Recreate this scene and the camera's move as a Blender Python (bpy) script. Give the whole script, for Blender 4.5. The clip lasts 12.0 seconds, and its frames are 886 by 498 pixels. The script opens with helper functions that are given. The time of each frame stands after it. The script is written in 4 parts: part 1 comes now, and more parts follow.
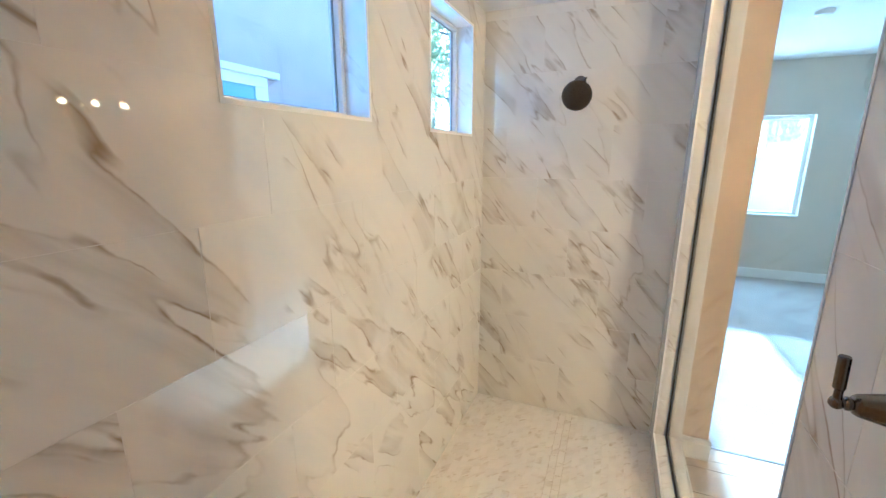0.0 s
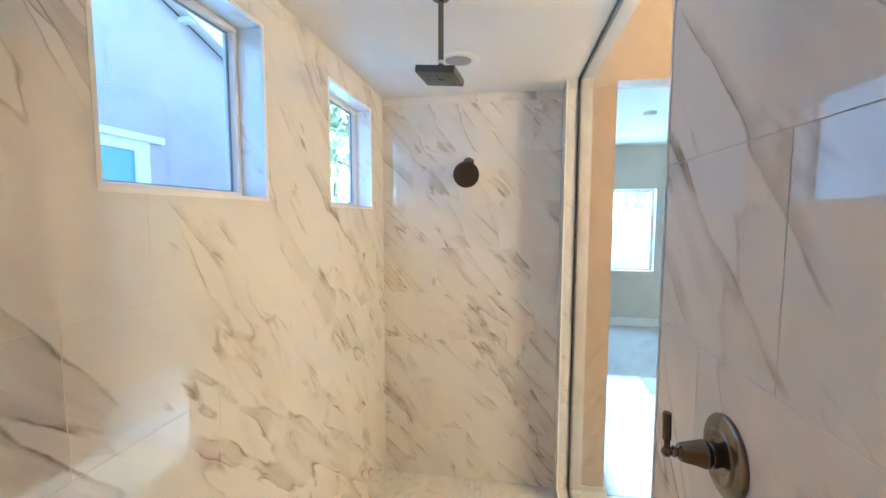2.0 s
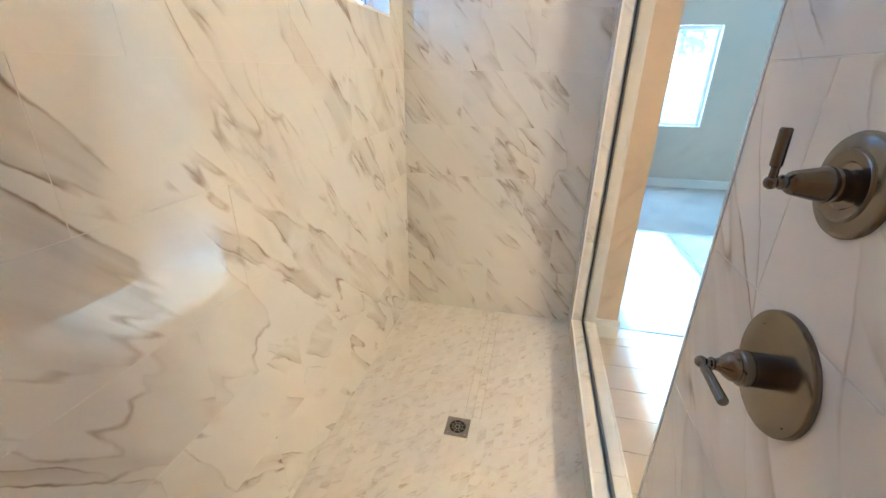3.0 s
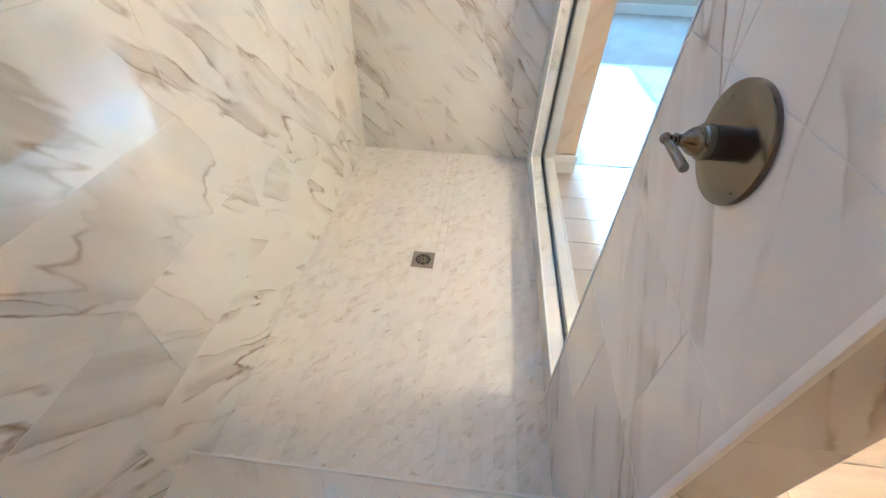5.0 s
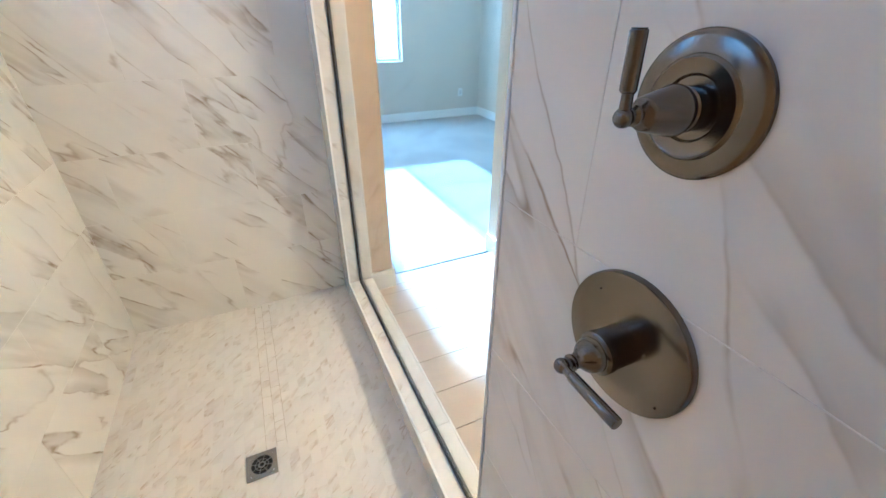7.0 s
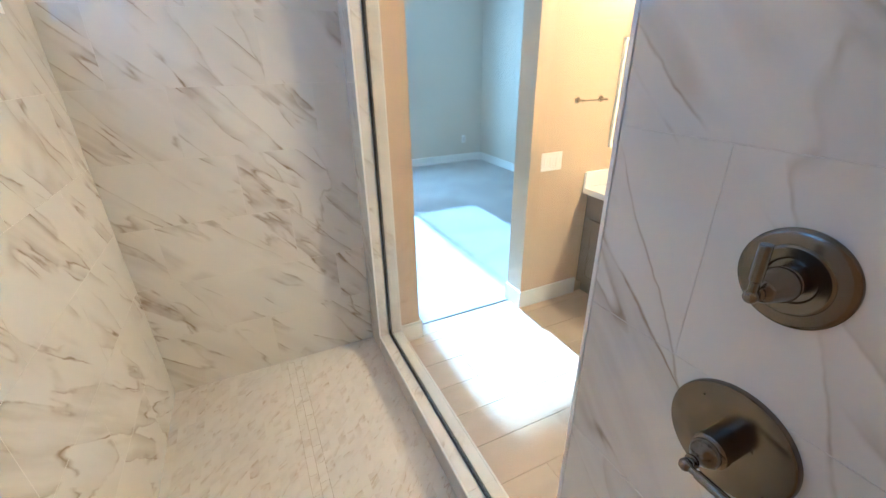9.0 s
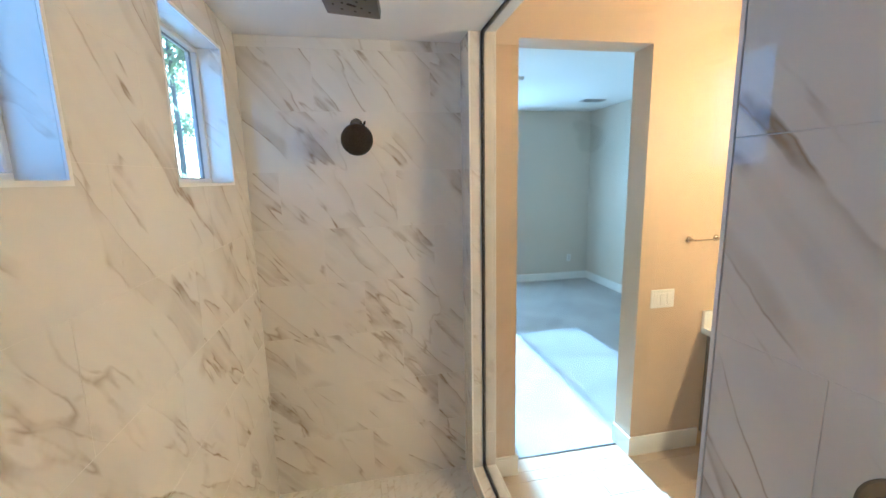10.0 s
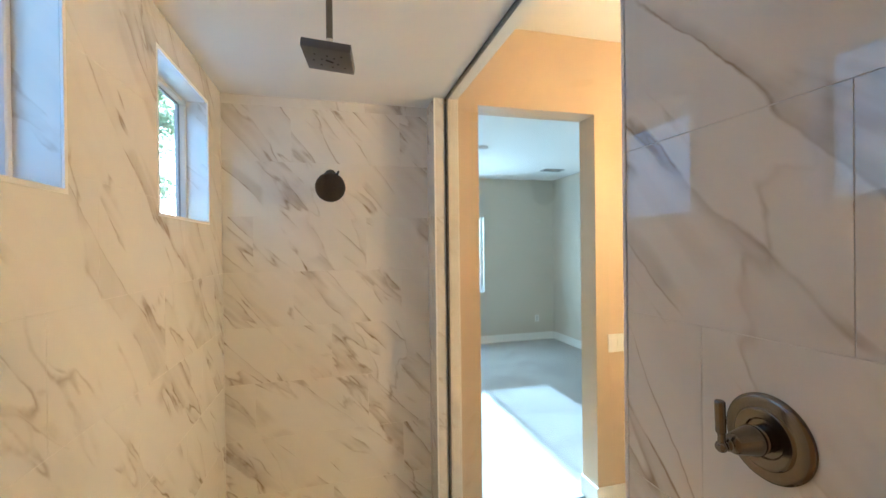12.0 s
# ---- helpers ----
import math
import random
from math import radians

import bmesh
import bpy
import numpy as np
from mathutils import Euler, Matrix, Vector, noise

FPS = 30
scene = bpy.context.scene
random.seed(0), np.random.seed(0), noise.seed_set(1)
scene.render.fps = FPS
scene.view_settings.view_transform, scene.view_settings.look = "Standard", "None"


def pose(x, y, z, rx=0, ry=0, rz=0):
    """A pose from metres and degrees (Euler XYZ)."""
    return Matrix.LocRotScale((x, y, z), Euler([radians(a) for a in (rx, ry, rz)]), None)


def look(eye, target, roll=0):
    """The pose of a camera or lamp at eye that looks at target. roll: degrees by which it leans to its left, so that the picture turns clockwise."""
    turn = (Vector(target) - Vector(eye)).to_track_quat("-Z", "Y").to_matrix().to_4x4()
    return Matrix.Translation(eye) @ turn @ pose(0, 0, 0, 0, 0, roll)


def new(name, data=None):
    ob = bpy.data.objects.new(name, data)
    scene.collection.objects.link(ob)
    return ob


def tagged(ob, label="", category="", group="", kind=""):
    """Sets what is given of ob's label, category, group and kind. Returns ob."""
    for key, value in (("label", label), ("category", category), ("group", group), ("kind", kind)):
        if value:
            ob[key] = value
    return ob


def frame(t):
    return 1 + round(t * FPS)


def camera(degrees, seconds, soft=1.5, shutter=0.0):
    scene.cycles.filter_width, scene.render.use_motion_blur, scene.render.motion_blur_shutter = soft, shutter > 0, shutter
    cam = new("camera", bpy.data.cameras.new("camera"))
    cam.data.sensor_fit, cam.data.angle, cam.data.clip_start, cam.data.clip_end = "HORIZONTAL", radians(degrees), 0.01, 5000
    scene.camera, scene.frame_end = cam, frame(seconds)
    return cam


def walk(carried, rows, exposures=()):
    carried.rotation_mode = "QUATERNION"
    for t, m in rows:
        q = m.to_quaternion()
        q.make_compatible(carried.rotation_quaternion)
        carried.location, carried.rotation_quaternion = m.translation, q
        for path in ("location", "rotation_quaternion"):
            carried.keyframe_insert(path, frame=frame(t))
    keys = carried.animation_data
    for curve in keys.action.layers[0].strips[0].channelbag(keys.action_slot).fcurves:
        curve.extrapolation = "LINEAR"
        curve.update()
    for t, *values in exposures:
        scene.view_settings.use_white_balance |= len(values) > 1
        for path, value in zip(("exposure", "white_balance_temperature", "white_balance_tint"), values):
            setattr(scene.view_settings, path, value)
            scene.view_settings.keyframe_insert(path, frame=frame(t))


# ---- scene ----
SKY_POWER, SUN_POWER, BULB_POWER, DAY_SMALL, DAY_LARGE = 0.05, 2.9, 130.0, 0.048, 8.2
cam = camera(94.8, 12.0)
PATH = [
    (0, (0.767, -2.473, 1.652), (0.016, -0.677, 1.195), -0.0),
    (0.5, (0.792, -2.462, 1.69), (0.334, -0.552, 1.314), 0.2),
    (1, (0.81, -2.507, 1.738), (0.453, -0.551, 1.518), 0.2),
    (1.5, (0.804, -2.525, 1.741), (0.476, -0.556, 1.62), 0.1),
    (2, (0.796, -2.516, 1.707), (0.475, -0.549, 1.544), 0.1),
    (2.5, (0.786, -2.467, 1.615), (0.442, -0.541, 1.198), 0.3),
    (3, (0.77, -2.42, 1.482), (0.377, -0.623, 0.697), 0.8),
    (3.5, (0.759, -2.406, 1.339), (0.315, -0.833, 0.186), 1.0),
    (3.7, (0.759, -2.421, 1.324), (0.307, -0.973, 0.021), 0.3),
    (5.3, (0.778, -2.438, 1.451), (0.707, -0.976, 0.088), 1.6),
    (5.5, (0.794, -2.419, 1.489), (0.738, -0.877, 0.216), 1.2),
    (6, (0.836, -2.333, 1.501), (0.857, -0.635, 0.445), 0.3),
    (6.5, (0.857, -2.196, 1.455), (1.248, -0.5, 0.47), 0.9),
    (6.7, (0.829, -2.164, 1.441), (1.37, -0.51, 0.456), 0.5),
    (8.3, (0.668, -2.129, 1.528), (1.685, -0.73, 0.523), 0.1),
    (8.5, (0.647, -2.126, 1.547), (1.606, -0.666, 0.573), -0.3),
    (9, (0.601, -2.114, 1.596), (1.371, -0.472, 0.753), -0.9),
    (9.5, (0.564, -2.141, 1.681), (1.115, -0.321, 1.062), -1.3),
    (10, (0.56, -2.193, 1.753), (0.928, -0.257, 1.411), -1.3),
    (10.5, (0.557, -2.221, 1.789), (0.824, -0.241, 1.684), -1.1),
    (11, (0.549, -2.221, 1.772), (0.792, -0.236, 1.798), -0.7),
    (11.5, (0.538, -2.234, 1.715), (0.85, -0.26, 1.777), -0.8),
    (12, (0.565, -2.326, 1.629), (1.075, -0.392, 1.619), -0.7),
]
EXPOSURE = [(0.0, 0.22, 4190), (0.5, 0.2, 4220), (1.5, 0.27, 4330), (2.5, 0.19, 4290), (3.5, 0.49, 4070), (5.5, 0.56, 3890), (6.5, 0.49, 3890), (8.5, 0.34, 3900), (9.5, 0.0, 4220), (10.0, -0.14, 4300), (10.5, -0.31, 4340), (11.0, -0.25, 4860), (11.5, -0.27, 4950), (12.0, -0.13, 4780)]
walk(cam, [(t, look(eye, target, roll)) for t, eye, target, roll in PATH], exposures=[(t, 4.0 + e, k, 4) for t, e, k in EXPOSURE])

# ---- light ----
SUN_EL = radians(21.9)
world = bpy.data.worlds.new("sky")
scene.world = world
world.use_nodes = True
wn = world.node_tree
sky = wn.nodes.new("ShaderNodeTexSky")
sky.sky_type, sky.sun_disc = "NISHITA", False
sky.sun_elevation, sky.sun_rotation = SUN_EL, radians(-3)
wn.links.new(sky.outputs["Color"], wn.nodes["Background"].inputs["Color"])
wn.nodes["Background"].inputs["Strength"].default_value = SKY_POWER

sun = new("sun", bpy.data.lights.new("sun", "SUN"))
sun.data.energy, sun.data.angle, sun.data.color = SUN_POWER, radians(1.6), (0.80, 0.96, 1.0)
# daylight that enters by the three windows
for size_x, size_y, power, colour, m in ((0.50, 0.48, DAY_SMALL, (0.42, 0.73, 1.0), look((-0.082, -1.544, 2.04), (1, -1.544, 2.04))),
                                 (0.48, 0.48, DAY_SMALL, (0.42, 0.73, 1.0), look((-0.082, -0.499, 2.03), (1, -0.499, 2.03))),
                                 (1.5, 1.16, DAY_LARGE, (0.80, 0.96, 0.96), look((2.185, 4.27, 1.48), (2.185, 0, 1.2)))):
    lamp = new("window_light", bpy.data.lights.new("window_light", "AREA"))
    lamp.data.shape, lamp.data.size, lamp.data.size_y = "RECTANGLE", size_x, size_y
    lamp.data.energy, lamp.data.color = power, colour
    lamp.matrix_world = m
sun.matrix_world = look(Vector((-0.004, 1, math.tan(SUN_EL))) * 9, (0, 0, 0))


# ---- materials ----
def material(name, rough=0.5, metal=0.0, colour=(0.8, 0.8, 0.8)):
    m = bpy.data.materials.new(name)
    m.use_nodes = True
    b = m.node_tree.nodes["Principled BSDF"]
    b.inputs["Roughness"].default_value, b.inputs["Metallic"].default_value = rough, metal
    b.inputs["Base Color"].default_value = (*colour, 1)
    return m, m.node_tree, b


def math_node(nt, op, a, b=0.0, clamp=False):
    n = nt.nodes.new("ShaderNodeMath")
    n.operation, n.use_clamp = op, clamp
    for i, v in enumerate((a, b)):
        if isinstance(v, (int, float)):
            n.inputs[i].default_value = v
        else:
            nt.links.new(v, n.inputs[i])
    return n.outputs[0]


def ramp(nt, fac, stops):
    n = nt.nodes.new("ShaderNodeValToRGB")
    e = n.color_ramp.elements
    while len(e) < len(stops):
        e.new(0.5)
    for el, (p, c) in zip(e, stops):
        el.position, el.color = p, (*c, 1) if len(c) == 3 else c
    nt.links.new(fac, n.inputs[0])
    return n.outputs[0]


def mix(nt, fac, a, b):
    n = nt.nodes.new("ShaderNodeMix")
    n.data_type = "RGBA"
    for sock, v in ((n.inputs[0], fac), (n.inputs[6], a), (n.inputs[7], b)):
        if isinstance(v, (int, float)):
            sock.default_value = v
        elif isinstance(v, tuple):
            sock.default_value = (*v, 1)
        else:
            nt.links.new(v, sock)
    return n.outputs[2]


def bump(nt, b, height, strength, distance):
    n = nt.nodes.new("ShaderNodeBump")
    n.inputs["Strength"].default_value, n.inputs["Distance"].default_value = strength, distance
    nt.links.new(height, n.inputs["Height"])
    nt.links.new(n.outputs[0], b.inputs["Normal"])


def noise_of(nt, vec, scale, detail=3.0, distortion=0.0, rough=0.5):
    n = nt.nodes.new("ShaderNodeTexNoise")
    n.inputs["Scale"].default_value, n.inputs["Detail"].default_value = scale, detail
    n.inputs["Distortion"].default_value, n.inputs["Roughness"].default_value = distortion, rough
    nt.links.new(vec, n.inputs["Vector"])
    return n.outputs["Fac"]


def marble(name, base, vein, scale, rough, islands=False, amount=1.0, dense=0.5, spread=0.97, laid=False):
    """Polished marble-look porcelain: feathered taupe veins that run down to the right of each tile."""
    m, nt, b = material(name, rough)
    uv = nt.nodes.new("ShaderNodeUVMap")
    if islands:
        rnd = nt.nodes.new("ShaderNodeNewGeometry").outputs["Random Per Island"]
    else:
        rnd = nt.nodes.new("ShaderNodeObjectInfo").outputs["Random"]
    comb = nt.nodes.new("ShaderNodeCombineXYZ")
    nt.links.new(math_node(nt, "MULTIPLY", rnd, 83.0), comb.inputs[0])
    nt.links.new(math_node(nt, "MULTIPLY", rnd, 57.0), comb.inputs[1])
    nt.links.new(math_node(nt, "MULTIPLY", rnd, 31.0), comb.inputs[2])
    add = nt.nodes.new("ShaderNodeVectorMath")
    if laid:
        # the print runs on from tile to tile on a wall, but for the tiles that were turned out of order
        geo = nt.nodes.new("ShaderNodeNewGeometry")
        side = nt.nodes.new("ShaderNodeVectorMath")
        side.operation = "CROSS_PRODUCT"
        side.inputs[0].default_value = (0, 0, 1)
        nt.links.new(geo.outputs["True Normal"], side.inputs[1])
        spot = nt.nodes.new("ShaderNodeCombineXYZ")
        for i, other in ((0, side.outputs[0]), (2, geo.outputs["True Normal"])):
            dot = nt.nodes.new("ShaderNodeVectorMath")
            dot.operation = "DOT_PRODUCT"
            nt.links.new(geo.outputs["Position"], dot.inputs[0])
            nt.links.new(other, dot.inputs[1])
            nt.links.new(dot.outputs["Value"], spot.inputs[i])
        cut = nt.nodes.new("ShaderNodeSeparateXYZ")
        nt.links.new(geo.outputs["Position"], cut.inputs[0])
        nt.links.new(cut.outputs[2], spot.inputs[1])
        odd = nt.nodes.new("ShaderNodeVectorMath")
        odd.operation = "SCALE"
        nt.links.new(comb.outputs[0], odd.inputs[0])
        nt.links.new(math_node(nt, "GREATER_THAN", rnd, 0.68), odd.inputs["Scale"])
        nt.links.new(spot.outputs[0], add.inputs[0])
        nt.links.new(odd.outputs[0], add.inputs[1])
    else:
        nt.links.new(uv.outputs[0], add.inputs[0])
        nt.links.new(comb.outputs[0], add.inputs[1])
    plain = add.outputs[0]
    wob = nt.nodes.new("ShaderNodeTexNoise")
    wob.inputs["Scale"].default_value, wob.inputs["Detail"].default_value = 5.5 * scale, 4.0
    wob.inputs["Roughness"].default_value = 0.6
    nt.links.new(plain, wob.inputs["Vector"])
    cen = nt.nodes.new("ShaderNodeVectorMath")
    cen.operation = "SUBTRACT"
    cen.inputs[1].default_value = (0.5, 0.5, 0.5)
    nt.links.new(wob.outputs["Color"], cen.inputs[0])
    amp = nt.nodes.new("ShaderNodeVectorMath")
    amp.operation = "SCALE"
    amp.inputs["Scale"].default_value = 0.034 / scale
    nt.links.new(cen.outputs[0], amp.inputs[0])
    bent = nt.nodes.new("ShaderNodeVectorMath")
    nt.links.new(plain, bent.inputs[0])
    nt.links.new(amp.outputs[0], bent.inputs[1])

    def along(angle, sx, sy):
        turn = nt.nodes.new("ShaderNodeMapping")
        turn.inputs["Rotation"].default_value = (0, 0, radians(angle))
        nt.links.new(bent.outputs[0], turn.inputs["Vector"])
        stretch = nt.nodes.new("ShaderNodeMapping")
        stretch.inputs["Scale"].default_value = (sx * scale, sy * scale, 1)
        nt.links.new(turn.outputs[0], stretch.inputs["Vector"])
        cut = nt.nodes.new("ShaderNodeSeparateXYZ")
        nt.links.new(turn.outputs[0], cut.inputs[0])
        return stretch.outputs[0], cut.outputs[1]

    def step(x, lo, hi):
        n = nt.nodes.new("ShaderNodeMapRange")
        n.interpolation_type = "SMOOTHSTEP"
        n.inputs["From Min"].default_value, n.inputs["From Max"].default_value = lo, hi
        nt.links.new(x, n.inputs["Value"])
        return n.outputs[0]

    def seam(angle, sx, sy, detail, level, line, halo, keep, patch):
        """Lines along the level of a stretched noise, each with a stain that fades off on one side, present in patches only."""
        v, _ = along(angle, sx, sy)
        d = math_node(nt, "SUBTRACT", noise_of(nt, v, 1.0, detail, 0.1, 0.46), level)
        here = step(noise_of(nt, plain, patch * scale, 2.0, 0.6), keep, keep + 0.10)
        far = math_node(nt, "MULTIPLY", math_node(nt, "ABSOLUTE", d), 1.0 / line)
        crisp = math_node(nt, "SUBTRACT", 1.0, far, True)
        broken = step(noise_of(nt, plain, 9.0 * scale, 3.0), 0.42, 0.66)
        crisp = math_node(nt, "MULTIPLY", math_node(nt, "MULTIPLY", crisp, here), math_node(nt, "ADD", math_node(nt, "MULTIPLY", broken, 0.85), 0.15))
        side = step(d, -line * 0.6, line * 0.4)
        fade = math_node(nt, "SUBTRACT", 1.0, math_node(nt, "MULTIPLY", d, 1.0 / halo), True)
        stain = math_node(nt, "MULTIPLY", math_node(nt, "MULTIPLY", side, fade), math_node(nt, "MULTIPLY", here, here))
        feather, _ = along(angle, sx * 3.0, sy * 5.0)
        stain = math_node(nt, "MULTIPLY", stain, step(noise_of(nt, feather, 1.0, 3.0), 0.28, 0.66))
        return v, crisp, stain

    v, crisp1, stain1 = seam(47, 0.50, 3.6, 4.0, 0.50, 0.0085, 0.075, dense - 0.05, 2.4)
    _, crisp2, stain2 = seam(42, 1.05, 6.0, 3.5, 0.55, 0.013, 0.085, dense + 0.04, 3.0)
    _, crisp3, stain3 = seam(57, 0.62, 2.5, 4.5, 0.46, 0.0060, 0.05, dense - 0.06, 2.0)
    lines = math_node(nt, "MAXIMUM", math_node(nt, "MAXIMUM", math_node(nt, "MULTIPLY", crisp1, 0.88), math_node(nt, "MULTIPLY", crisp2, 0.74)), math_node(nt, "MULTIPLY", crisp3, 0.55))
    stains = math_node(nt, "ADD", math_node(nt, "MULTIPLY", stain1, 0.44), math_node(nt, "ADD", math_node(nt, "MULTIPLY", stain2, 0.42), math_node(nt, "MULTIPLY", stain3, 0.16)))
    lines = math_node(nt, "MULTIPLY", lines, amount, True)
    stains = math_node(nt, "MULTIPLY", stains, 1.7 * amount, True)
    cloud = ramp(nt, noise_of(nt, v, 1.5, 3.0), [(0.32, tuple(c * k for c, k in zip(base, (0.93, 0.925, 0.915)))), (0.55, base)])
    shade = nt.nodes.new("ShaderNodeMix")
    shade.data_type, shade.blend_type = "RGBA", "MULTIPLY"
    shade.inputs[0].default_value = 1.0
    nt.links.new(cloud, shade.inputs[6])
    nt.links.new(ramp(nt, rnd, [(0.0, (spread, spread, spread)), (1.0, (1, 1, 1))]), shade.inputs[7])
    tone = mix(nt, noise_of(nt, plain, 9.0, 2.0), vein, tuple(min(1, c * 1.5) for c in vein))
    soft = tuple(0.5 * k + 0.5 * c for k, c in zip(vein, base))
    nt.links.new(mix(nt, lines, mix(nt, stains, shade.outputs[2], soft), tone), b.inputs["Base Color"])
    haze = noise_of(nt, plain, 14.0, 3.0)
    nt.links.new(math_node(nt, "ADD", math_node(nt, "MULTIPLY", haze, 0.02), rough - 0.01), b.inputs["Roughness"])
    b.inputs["IOR"].default_value = 1.66
    bump(nt, b, noise_of(nt, plain, 6.0, 2.0), 0.003, 0.002)
    return m


def paint(name, colour, rough=0.55, grain=0.25):
    m, nt, b = material(name, rough)
    pos = nt.nodes.new("ShaderNodeNewGeometry").outputs["Position"]
    c = ramp(nt, noise_of(nt, pos, 1.7, 4.0), [(0.3, tuple(x * 0.955 for x in colour)), (0.7, colour)])
    nt.links.new(c, b.inputs["Base Color"])
    bump(nt, b, noise_of(nt, pos, 160.0, 3.0), grain, 0.0012)
    return m


def wood(name, dark, light, rough, along=0, fine=1.0):
    m, nt, b = material(name, rough)
    co = nt.nodes.new("ShaderNodeTexCoord").outputs["Object"]
    rnd = nt.nodes.new("ShaderNodeObjectInfo").outputs["Random"]
    off = nt.nodes.new("ShaderNodeVectorMath")
    off.operation = "ADD"
    comb = nt.nodes.new("ShaderNodeCombineXYZ")
    for i, k in enumerate((41.0, 23.0, 67.0)):
        nt.links.new(math_node(nt, "MULTIPLY", rnd, k), comb.inputs[i])
    nt.links.new(co, off.inputs[0])
    nt.links.new(comb.outputs[0], off.inputs[1])
    st = nt.nodes.new("ShaderNodeMapping")
    sc = [14.0 * fine, 14.0 * fine, 14.0 * fine]
    sc[along] = 1.1
    st.inputs["Scale"].default_value = sc
    nt.links.new(off.outputs[0], st.inputs["Vector"])
    g = noise_of(nt, st.outputs[0], 1.0, 6.0, 0.8, 0.6)
    c = ramp(nt, g, [(0.25, dark), (0.75, light)])
    tint = ramp(nt, rnd, [(0.0, (0.9, 0.9, 0.9)), (1.0, (1.06, 1.04, 1.0))])
    n = nt.nodes.new("ShaderNodeMix")
    n.data_type, n.blend_type = "RGBA", "MULTIPLY"
    n.inputs[0].default_value = 1.0
    nt.links.new(c, n.inputs[6])
    nt.links.new(tint, n.inputs[7])
    nt.links.new(n.outputs[2], b.inputs["Base Color"])
    bump(nt, b, g, 0.15, 0.001)
    return m


def brushed(name, colour, rough):
    m, nt, b = material(name, rough, 1.0, colour)
    co = nt.nodes.new("ShaderNodeTexCoord").outputs["Object"]
    w = noise_of(nt, co, 9.0, 2.0)
    nt.links.new(ramp(nt, w, [(0.3, tuple(c * 0.9 for c in colour)), (0.75, colour)]), b.inputs["Base Color"])
    nt.links.new(math_node(nt, "ADD", math_node(nt, "MULTIPLY", noise_of(nt, co, 420.0, 2.0), 0.04), rough - 0.02), b.inputs["Roughness"])
    return m


def clear(name, tint, floor_gloss):
    """A clear pane: the view through it, with gloss that rises at grazing angles."""
    m = bpy.data.materials.new(name)
    m.use_nodes = True
    nt = m.node_tree
    nt.nodes.remove(nt.nodes["Principled BSDF"])
    t, g = nt.nodes.new("ShaderNodeBsdfTransparent"), nt.nodes.new("ShaderNodeBsdfGlossy")
    t.inputs[0].default_value, g.inputs["Roughness"].default_value = (*tint, 1), 0.0
    lw = nt.nodes.new("ShaderNodeLayerWeight")
    lw.inputs[0].default_value = 0.5
    fac = math_node(nt, "ADD", math_node(nt, "MULTIPLY", math_node(nt, "POWER", lw.outputs["Facing"], 5.0), 0.65), floor_gloss)
    mx = nt.nodes.new("ShaderNodeMixShader")
    nt.links.new(fac, mx.inputs[0])
    nt.links.new(t.outputs[0], mx.inputs[1])
    nt.links.new(g.outputs[0], mx.inputs[2])
    nt.links.new(mx.outputs[0], nt.nodes["Material Output"].inputs["Surface"])
    return m


def glow(name, colour, power):
    m, nt, b = material(name, 0.3)
    b.inputs["Emission Color"].default_value, b.inputs["Emission Strength"].default_value = (*colour, 1), power
    return m


M_TILE = marble("marble_tile", (0.80, 0.78, 0.735), (0.19, 0.13, 0.06), 0.95, 0.025, dense=0.455, spread=0.985, laid=True)
M_SLAB = marble("marble_trim", (0.80, 0.775, 0.74), (0.36, 0.30, 0.24), 1.6, 0.1, amount=0.7)
M_MOSAIC = marble("marble_mosaic", (0.82, 0.785, 0.735), (0.40, 0.32, 0.23), 2.6, 0.28, dense=0.46, amount=1.0, spread=0.975)
M_MOSAIC_REST = marble("marble_mosaic_rest", (0.82, 0.785, 0.735), (0.40, 0.32, 0.23), 2.6, 0.28, islands=True, dense=0.46, amount=1.0, spread=0.975)
M_GROUT = paint("grout", (0.79, 0.755, 0.70), 0.9, 0.3)
M_WORN = paint("worn_grout", (0.42, 0.345, 0.26), 0.9, 0.3)
M_GROUT_WALL = paint("wall_grout", (0.78, 0.755, 0.72), 0.9, 0.3)
M_TRIM = paint("white_edge_trim", (0.86, 0.85, 0.83), 0.32, 0.05)
M_WHITE = paint("white_ceiling_paint", (0.88, 0.87, 0.855), 0.7, 0.3)
M_WALL = paint("greige_wall_paint", (0.60, 0.545, 0.455), 0.5, 0.35)
# wall paint made warmer than the bedroom's; the lamps' orange is in its colour
M_BATH = paint("lamp_warmed_wall_paint", (0.60, 0.45, 0.29), 0.5, 0.35)
M_BASE = paint("white_trim_paint", (0.85, 0.84, 0.81), 0.35, 0.08)
M_VINYL = paint("white_vinyl", (0.80, 0.79, 0.78), 0.4, 0.03)
M_BLACK = paint("black_channel", (0.025, 0.024, 0.022), 0.4, 0.05)
M_GASKET_DUCT = paint("gasket_and_duct_shade", (0.24, 0.25, 0.26), 0.5, 0.05)
M_NICKEL = brushed("brushed_nickel", (0.215, 0.188, 0.155), 0.22)
M_DARKMETAL = brushed("dark_nickel", (0.17, 0.155, 0.135), 0.21)
M_STEEL = brushed("drain_steel", (0.46, 0.41, 0.34), 0.2)
M_HEAD = paint("grey_head_plastic", (0.115, 0.105, 0.095), 0.38, 0.05)
M_HOLE = paint("black_rubber_and_shade", (0.012, 0.012, 0.012), 0.6, 0.05)
M_TAPE = paint("white_thread_tape", (0.8, 0.8, 0.78), 0.7, 0.1)
